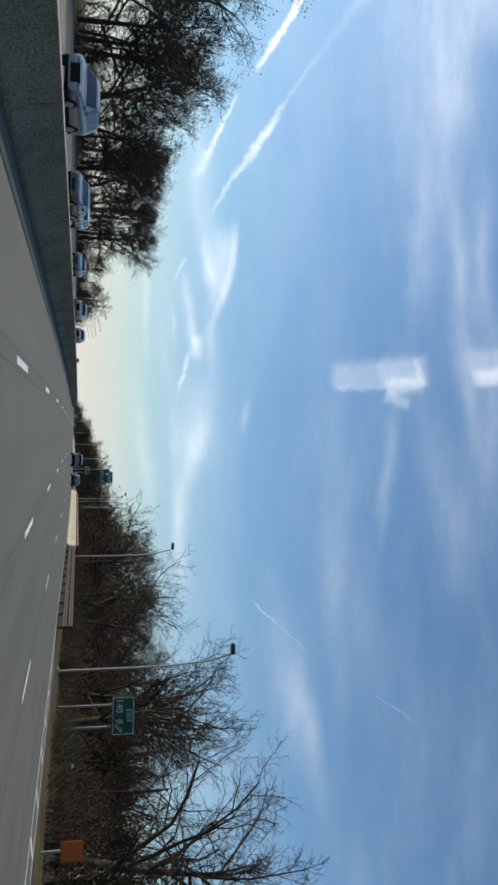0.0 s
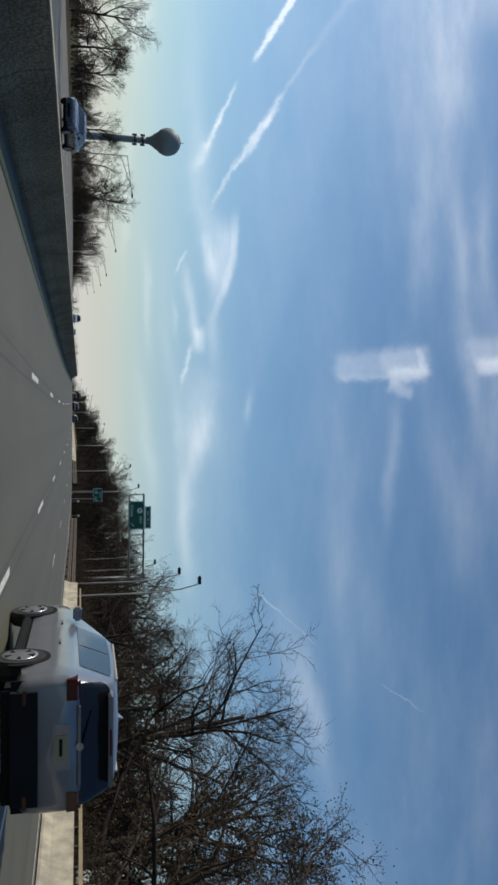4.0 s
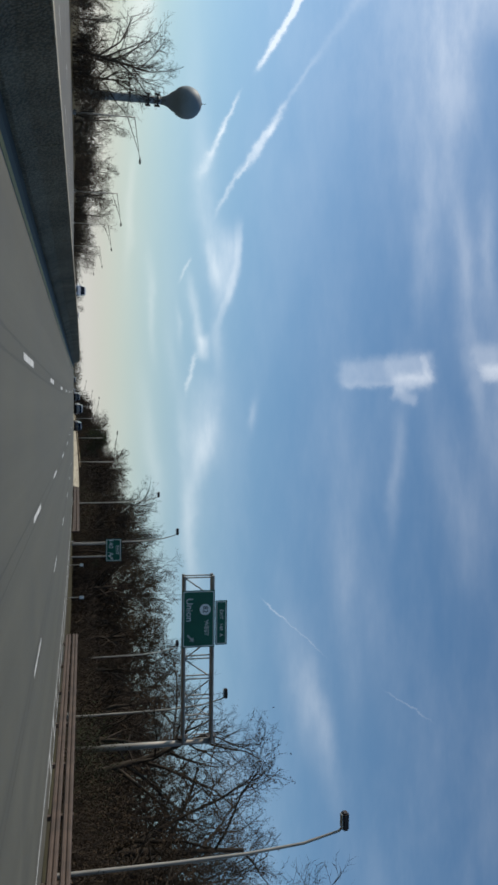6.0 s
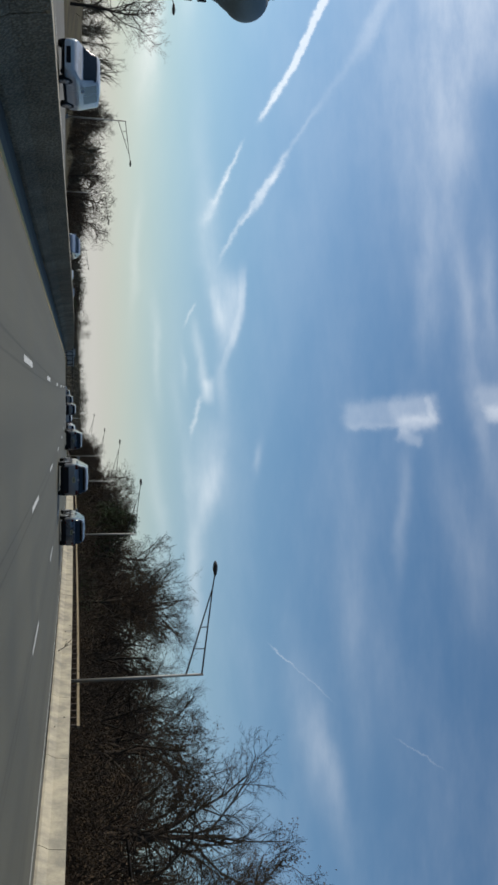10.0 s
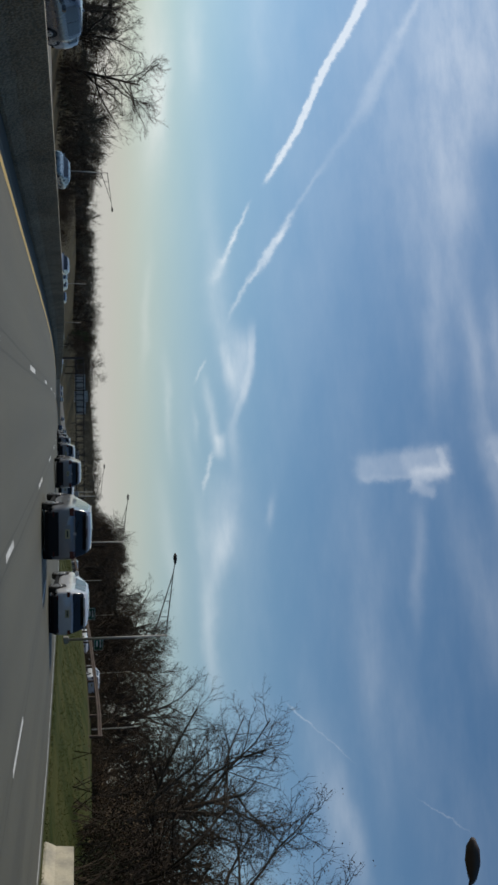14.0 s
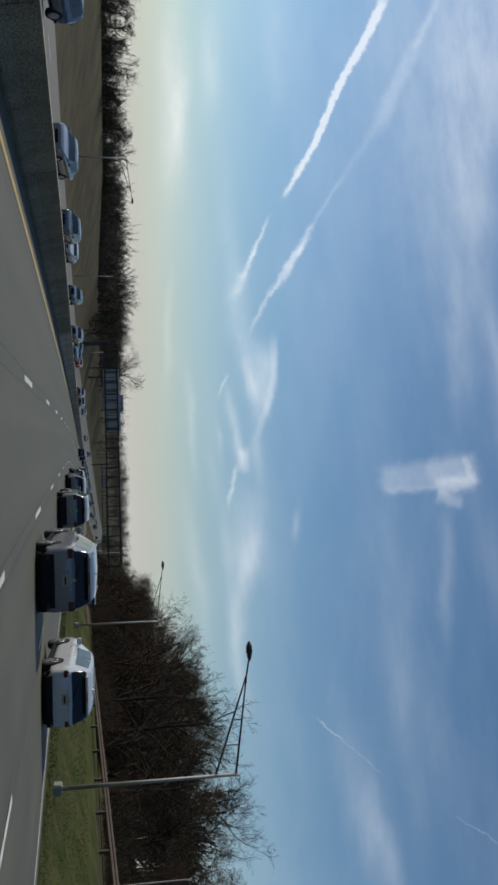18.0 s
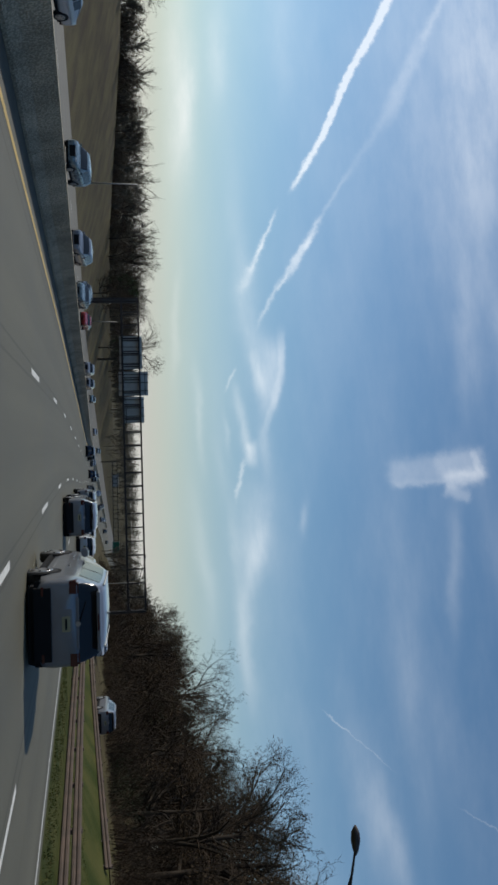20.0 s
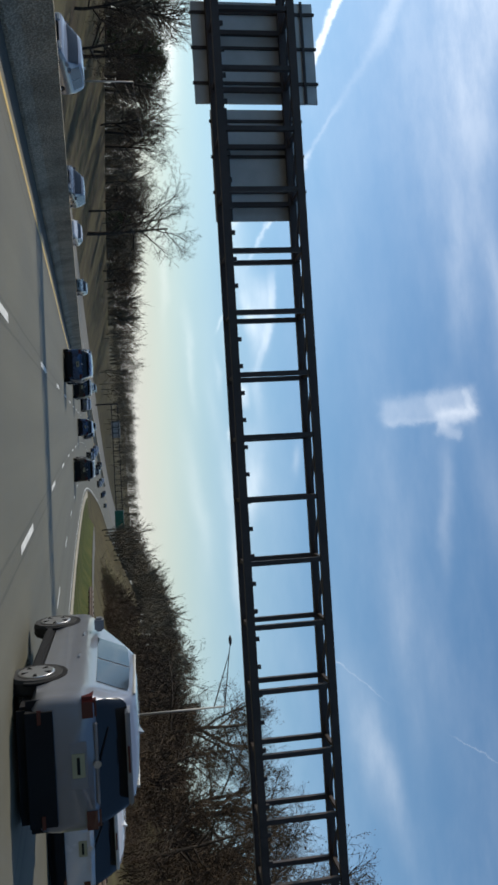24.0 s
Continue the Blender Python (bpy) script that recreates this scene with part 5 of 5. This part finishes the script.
def car(shape, body_mat, label, m, group):
    w, sill, r, roof, belt, rear_glass, front_glass, side_glass, lamps = SHAPES[shape]
    half = roof[-1][0]
    ry, rz_ = zip(*roof)
    by, bz = zip(*belt)

    def surface(y, u):
        """Point of the body's right half: u from sill (0) over shoulder (0.5) to the middle of the roof (1)."""
        ww = w * float(np.interp(y, (-half, -half + 0.03, -half + 0.10, -half + 0.3, half - 0.8, half - 0.25, half), (0.83, 0.90, 0.955, 1.0, 1.0, 0.94, 0.78)))
        z0 = sill + 0.10 * max(0, abs(y) - half + 0.5)
        z1, z2 = float(np.interp(y, by, bz)), float(np.interp(y, ry, rz_))
        up = z2 - z1
        wr = ww * (0.955 - min(0.23, 0.40 * up))
        xs = (0.84 * ww, 0.965 * ww, ww, 0.99 * ww, 0.955 * ww, wr, wr * 0.93, wr * 0.72, 0.0)
        zs = (z0, z0 + 0.07, z0 + 0.35 * (z1 - z0), z0 + 0.82 * (z1 - z0), z1, z1 + 0.86 * up, z1 + 0.96 * up, z2 - 0.006, z2 + 0.015)
        return Vector((float(np.interp(u, NODES, xs)), y, float(np.interp(u, NODES, zs))))

    def pane(spans, sides=(1,), name="side_window", mat=M_GLASS, text="dark glass", lift=0.008, ny=5, nu=4):
        """A curved pane that lies on the body between two y and two u."""
        (ya, yb), (ua, ub) = spans
        for sgn in sides:
            verts, faces = [], []
            for i in range(ny + 1):
                for j in range(nu + 1):
                    y, u = ya + (yb - ya) * i / ny, ua + (ub - ua) * j / nu
                    both = u > 1
                    q = surface(y, 2 - u if both else u)
                    e, f = surface(y + 0.01, 2 - u if both else u) - q, surface(y, min((2 - u if both else u) + 0.01, 1.0)) - surface(y, (2 - u if both else u) - 0.01)
                    nrm = e.cross(f).normalized()
                    nrm = nrm if nrm.dot(Vector((q.x, 0, q.z - 0.7))) > 0 else -nrm
                    q = q + nrm * lift
                    verts.append((sgn * q.x * (-1 if both else 1), q.y, q.z))
            for i in range(ny):
                for j in range(nu):
                    a = i * (nu + 1) + j
                    faces.append((a, a + 1, a + nu + 2, a + nu + 1))
            mesh_object(name, verts, faces, mat, v, text, True)

    v = thing({"suv": "suv", "van": "van"}.get(shape, "car"), label, {"van": "van"}.get(shape, "car"), m, group)
    ys = sorted({round(q, 3) for q in (*ry, *by, -half + 0.03, -half + 0.10, -half + 0.3, half - 0.8, half - 0.25, -1.2, -0.2, 1.0)})
    us = (0, 0.05, 0.10, 0.18, 0.25, 0.34, 0.42, 0.47, 0.50, 0.60, 0.70, 0.80, 0.87, 0.93, 1.0)
    bm = bmesh.new()
    rings = []
    for y in ys:
        pts = [surface(y, u) for u in us]
        rings.append([bm.verts.new(p) for p in pts] + [bm.verts.new((-p.x, p.y, p.z)) for p in reversed(pts[:-1])])
    k_ = len(rings[0])
    for p, q in zip(rings, rings[1:]):
        for k in range(k_):
            bm.faces.new((p[k], p[(k + 1) % k_], q[(k + 1) % k_], q[k]))
    bm.faces.new(rings[0])
    bm.faces.new(rings[-1][::-1])
    part("body", bm, body_mat, v, smooth=True).data.set_sharp_from_angle(angle=radians(48))
    pane((rear_glass, (0.75, 1.25)), name="rear_window", text="dark tinted glass", nu=8)
    pane((front_glass, (0.82, 1.18)), name="windscreen", nu=8)
    for span in side_glass:
        pane((span, (0.535, 0.79)), (1, -1))
    low = sill - 0.10
    # SUV bumper made taller so its black also takes in shade below.
    part("rear_bumper", box(bmesh.new(), -w * 0.92, -half - 0.035, low - 0.05, w * 0.92, -half + 0.22, low + (0.53 if shape == "suv" else 0.38), 0.12), M_TRIM, v, "black plastic bumper")
    part("underbody", box(bmesh.new(), -w * 0.80, -half + 0.2, low - 0.02, w * 0.80, half - 0.2, sill + 0.04), M_TRIM, v, "dark underside")
    t0, t1 = lamps
    shoulder = float(np.interp(0.6, by, bz))
    for sx in (-1, 1):
        x0, x1 = sorted((sx * w * 0.925, sx * w * (0.60 if shape == "suv" else 0.68)))
        part("tail_lamp", box(bmesh.new(), x0, -half - 0.014, t0 - 0.09, x1, -half + 0.30, t1 - 0.05, 0.04), M_TAIL, v, "dark red tail lamp")
        x0, x1 = sorted((sx * w * 0.80, sx * w * 0.50))
        part("head_lamp", box(bmesh.new(), x0, half - 0.32, t0 - 0.26, x1, half - 0.01, t0 - 0.13, 0.04), M_LAMP, v, "clear head lamp")
        x0, x1 = sorted((sx * w * 0.97, sx * (w + 0.19)))
        part("mirror", box(bmesh.new(), x0, 0.62, shoulder + 0.01, x1, 0.80, shoulder + 0.16, 0.03), body_mat, v, "door mirror")
        x0, x1 = sorted((sx * w * 0.88, sx * (w + 0.004)))
        part("sill", box(bmesh.new(), x0, -half + 1.25, low, x1, half - 1.3, low + 0.14, 0.03), M_TRIM, v, "dark sill")
        if shape == "suv":
            part("roof_rail", bar(bmesh.new(), surface(-1.7, 0.87) * Vector((sx, 1, 1)) + Vector((0, 0, 0.016)), surface(0.1, 0.87) * Vector((sx, 1, 1)) + Vector((0, 0, 0.016)), 0.02, sides=6), M_STEEL, v, "silver roof rail")
        for y in (-0.68, 0.48):
            part("door_handle", box(bmesh.new(), min(sx * w * 0.97, sx * (w + 0.018)), y - 0.10, shoulder - 0.17, max(sx * w * 0.97, sx * (w + 0.018)), y + 0.10, shoulder - 0.14, 0.008), body_mat, v, "door handle")
    zp = 0.5 * (low + 0.40) + 0.5 * t1
    if shape in ("suv", "hatchback"):
        yt, zt = rear_glass[1], float(np.interp(rear_glass[1], ry, rz_))
        part("spoiler", box(bmesh.new(), -w * 0.66, yt - 0.20, zt - 0.03, w * 0.66, yt + 0.16, zt + 0.035, 0.025), body_mat, v, "roof spoiler")
        part("brake_lamp", box(bmesh.new(), -0.17, yt - 0.215, zt - 0.012, 0.17, yt - 0.195, zt + 0.016), M_TAIL, v, "high brake lamp")
        ym, zm = 0.6 * rear_glass[0] + 0.4 * rear_glass[1], float(np.interp(0.6 * rear_glass[0] + 0.4 * rear_glass[1], ry, rz_))
        part("wiper", bar(bmesh.new(), (0.02, rear_glass[0] - 0.03, float(np.interp(rear_glass[0], ry, rz_)) + 0.01), (-0.42, ym - 0.03, zm - 0.02), 0.012, 0.008, 6), M_TRIM, v, "rear wiper")
        fin = bmesh.new()
        fv = [fin.verts.new(q) for q in ((-0.02, -0.10, 0), (0.02, -0.10, 0), (0.02, 0.12, 0), (-0.02, 0.12, 0), (-0.006, -0.10, 0.075), (0.006, -0.10, 0.075))]
        for f in ((0, 3, 2, 1), (0, 1, 5, 4), (1, 2, 5), (2, 3, 4, 5), (3, 0, 4)):
            fin.faces.new([fv[i] for i in f])
        bmesh.ops.translate(fin, vec=(0, -1.35, float(np.interp(-1.35, ry, rz_)) + 0.01), verts=fin.verts)
        part("roof_aerial", fin, body_mat, v, "fin aerial")
        for sx in (-1, 1):
            part("reflector", box(bmesh.new(), sx * w * 0.72 - 0.09, -half - 0.045, low + 0.22, sx * w * 0.72 + 0.09, -half - 0.03, low + 0.27), M_TAIL, v, "red bumper reflector")
        part("badge", lathe(bmesh.new(), ((0.05, -half - 0.034), (0.05, -half - 0.02)), 16, "z"), M_RIM, v, "plain chrome badge").matrix_basis = Matrix(((1, 0, 0, 0), (0, 0, 1, 0), (0, -1, 0, t1 - 0.065), (0, 0, 0, 1)))
    recess = part("plate_recess", box(bmesh.new(), -0.32, -half - 0.006, zp - 0.13, 0.32, -half + 0.05, zp + 0.13, 0.02), body_mat, v)
    plate = part("number_plate", box(bmesh.new(), -0.155, -half - 0.02, zp - 0.08, 0.155, -half + 0.03, zp + 0.08, 0.005), M_PLATE, v, "pale number plate")
    part("plate_bar", box(bmesh.new(), -0.11, -half - 0.026, zp - 0.02, 0.11, -half - 0.0205, zp + 0.02), M_TRIM, plate, "dark bar")
    part("trim_strip", box(bmesh.new(), -w * 0.56, -half - 0.03, t1 - 0.085, w * 0.56, -half + 0.06, t1 - 0.05, 0.01), body_mat, v, "tailgate ledge")
    part("grille", box(bmesh.new(), -w * 0.45, half - 0.20, low + 0.20, w * 0.45, half + 0.012, t0 - 0.20, 0.03), M_TRIM, v, "black grille")
    for sx in (-1, 1):
        for yy in (-half + 0.90, half - 0.94):
            arch = lathe(bmesh.new(), ((r + 0.05, -0.02), (r + 0.05, 0.016)), 26, "x")
            bmesh.ops.translate(arch, vec=(sx * (w - 0.012), yy, r), verts=arch.verts)
            bmesh.ops.bisect_plane(arch, geom=arch.verts[:] + arch.edges[:] + arch.faces[:], plane_co=(0, 0, low), plane_no=(0, 0, -1), clear_outer=True)
            part("wheel_arch", arch, M_TRIM, v, "dark wheel arch")
            ty = lathe(bmesh.new(), ((r * 0.66, -0.11), (r * 0.93, -0.11), (r, -0.06), (r, 0.06), (r * 0.93, 0.11), (r * 0.66, 0.11)), 28, "x")
            bmesh.ops.translate(ty, vec=(sx * (w - 0.085), yy, r), verts=ty.verts)
            wheel = part("wheel", ty, M_RUBBER, v, "black tyre")
            rim = lathe(bmesh.new(), ((r * 0.68, 0.0), (r * 0.66, 0.02), (r * 0.55, 0.012), (r * 0.2, 0.03), (0.02, 0.034)), 24, "x")
            bmesh.ops.scale(rim, vec=(sx, 1, 1), verts=rim.verts)
            bmesh.ops.translate(rim, vec=(sx * (w + 0.022), yy, r), verts=rim.verts)
            part("rim", rim, M_RIM, wheel, "alloy rim", True)
            for k in range(5):
                a = (k + 0.5) * math.tau / 5
                c_, s_ = math.cos(a), math.sin(a)
                slot = bar(bmesh.new(), (sx * (w + 0.030), yy + c_ * r * 0.24, r + s_ * r * 0.24), (sx * (w + 0.012), yy + c_ * r * 0.54, r + s_ * r * 0.54), 0.018, 0.045, 6)
                part("rim_slot", slot, M_TRIM, wheel, "dark gap between spokes")
    return v


C_SILVER = paint("silver_car_paint", (0.19, 0.20, 0.23), 0.45, 0.33, 0.8)
C_WHITE = paint("white_car_paint", (0.46, 0.47, 0.49), 0.05, 0.25, 0.6)
C_GREY = paint("grey_car_paint", (0.10, 0.11, 0.13), 0.4)
C_BLUE = paint("blue_car_paint", (0.035, 0.07, 0.15), 0.5)
C_BLACK = paint("black_car_paint", (0.014, 0.015, 0.017), 0.4)
C_RED = paint("red_car_paint", (0.30, 0.02, 0.018), 0.3)
C_TEAL = paint("pale_blue_car_paint", (0.15, 0.21, 0.24), 0.4)
COLOURS = {"silver": C_SILVER, "white": C_WHITE, "grey": C_GREY, "blue": C_BLUE, "black": C_BLACK, "red": C_RED, "pale blue": C_TEAL}
stock = {}


def drive(shape, colour, m, where, group):
    words = {"suv": "sport utility vehicle", "sedan": "sedan car", "hatchback": "hatchback car", "van": "tall van"}[shape]
    label = "%s %s %s" % (colour, words, where)
    key = (shape, colour)
    if key not in stock:
        stock[key] = car(shape, COLOURS[colour], label, m, group)
        return stock[key]
    v = copy_thing(stock[key], m)
    return tagged(v, label, group=group)


def mid(y, k):
    """Middle of the k-th lane from the median."""
    return lane(y) + (-1.75, 1.83, 5.35, 9.15)[k - 1]


# queue in the third lane
for y, shape, colour in ((117.5, "suv", "silver"), (313.5, "suv", "silver"), (399.5, "suv", "silver"), (424, "suv", "silver"), (448.5, "suv", "silver"), (473, "suv", "silver"),
                         (495.5, "suv", "silver"), (516, "suv", "silver"), (538.5, "suv", "silver"), (561.5, "suv", "silver"), (583, "suv", "silver"), (604.5, "suv", "silver"), (627.5, "suv", "silver"), (682, "suv", "black")):
    drive(shape, colour, place(y, mid(y, 3) + (0.65 if y == 627.5 else 0)), "on the road in the third lane", "traffic on the near carriageway")
for y, shape, colour in ((131, "sedan", "blue"), (318, "hatchback", "grey"), (403.5, "hatchback", "white"), (428, "hatchback", "white"), (452, "hatchback", "white"), (474.5, "hatchback", "white"),
                         (497, "hatchback", "white"), (568.5, "hatchback", "white"), (587.5, "hatchback", "white"), (608.5, "hatchback", "white"), (632.5, "hatchback", "white")):
    drive(shape, colour, place(y, mid(y, 4) + (0.7 if y == 632.5 else 0)), "on the road in the outer lane", "traffic on the near carriageway")
for y, k, shape, colour in ((347, 3, "suv", "grey"),):
    drive(shape, colour, place(y, mid(y, k)), "on the road far ahead", "traffic on the near carriageway")
for y, k, shape, colour in ((664, 1, "suv", "blue"), (690, 1, "suv", "black"), (706, 2, "suv", "blue"), (730, 1, "sedan", "grey"), (742, 2, "suv", "grey"), (760, 3, "sedan", "black"),
                            (778, 1, "suv", "black"), (800, 2, "sedan", "blue"), (815, 3, "suv", "grey"), (830, 1, "sedan", "silver"), (850, 2, "suv", "black"), (868, 3, "sedan", "grey"),
                            (880, 1, "suv", "grey"), (905, 2, "sedan", "black"), (925, 3, "suv", "blue"), (940, 1, "sedan", "white"), (960, 2, "suv", "grey"), (985, 3, "sedan", "black")):
    drive(shape, colour, place(y, mid(y, k)), "on the road ahead in slow traffic", "traffic on the near carriageway")
# oncoming traffic behind the median barrier
kinds = ("suv", "sedan", "hatchback", "sedan", "suv")
shades = ("silver", "pale blue", "grey", "grey", "silver", "blue", "white", "pale blue")
for i, y in enumerate((35, 50, 67, 87, 95, 120, 154, 311, 345, 400, 409, 435, 457, 463, 492, 506, 517, 533, 555, 576, 584, 600, 613, 630, 652, 672, 700, 730, 770, 810)):
    shape, colour = kinds[i % 5], shades[(i * 3) % 8]
    if y == 311:
        shape, colour = "van", "white"
    if y == 630:
        shape, colour = "sedan", "red"
    drive(shape, colour, place(y, barrier_off(y) - (9.3, 12.9)[(i // 2) % 2], 0, 180), "facing the camera beyond the median barrier", "oncoming traffic")
# cars on the ramp
for y, shape, colour in ((452, "hatchback", "white"), (489, "sedan", "red"), (512, "suv", "silver"), (584, "suv", "silver"), (610, "sedan", "white"), (466, "sedan", "white"), (478, "sedan", "silver")):
    drive(shape, colour, place(y, ramp_off(y), bank(y, ramp_off(y)) + 0.07), "on the ramp behind the guard rail", "cars on the ramp")
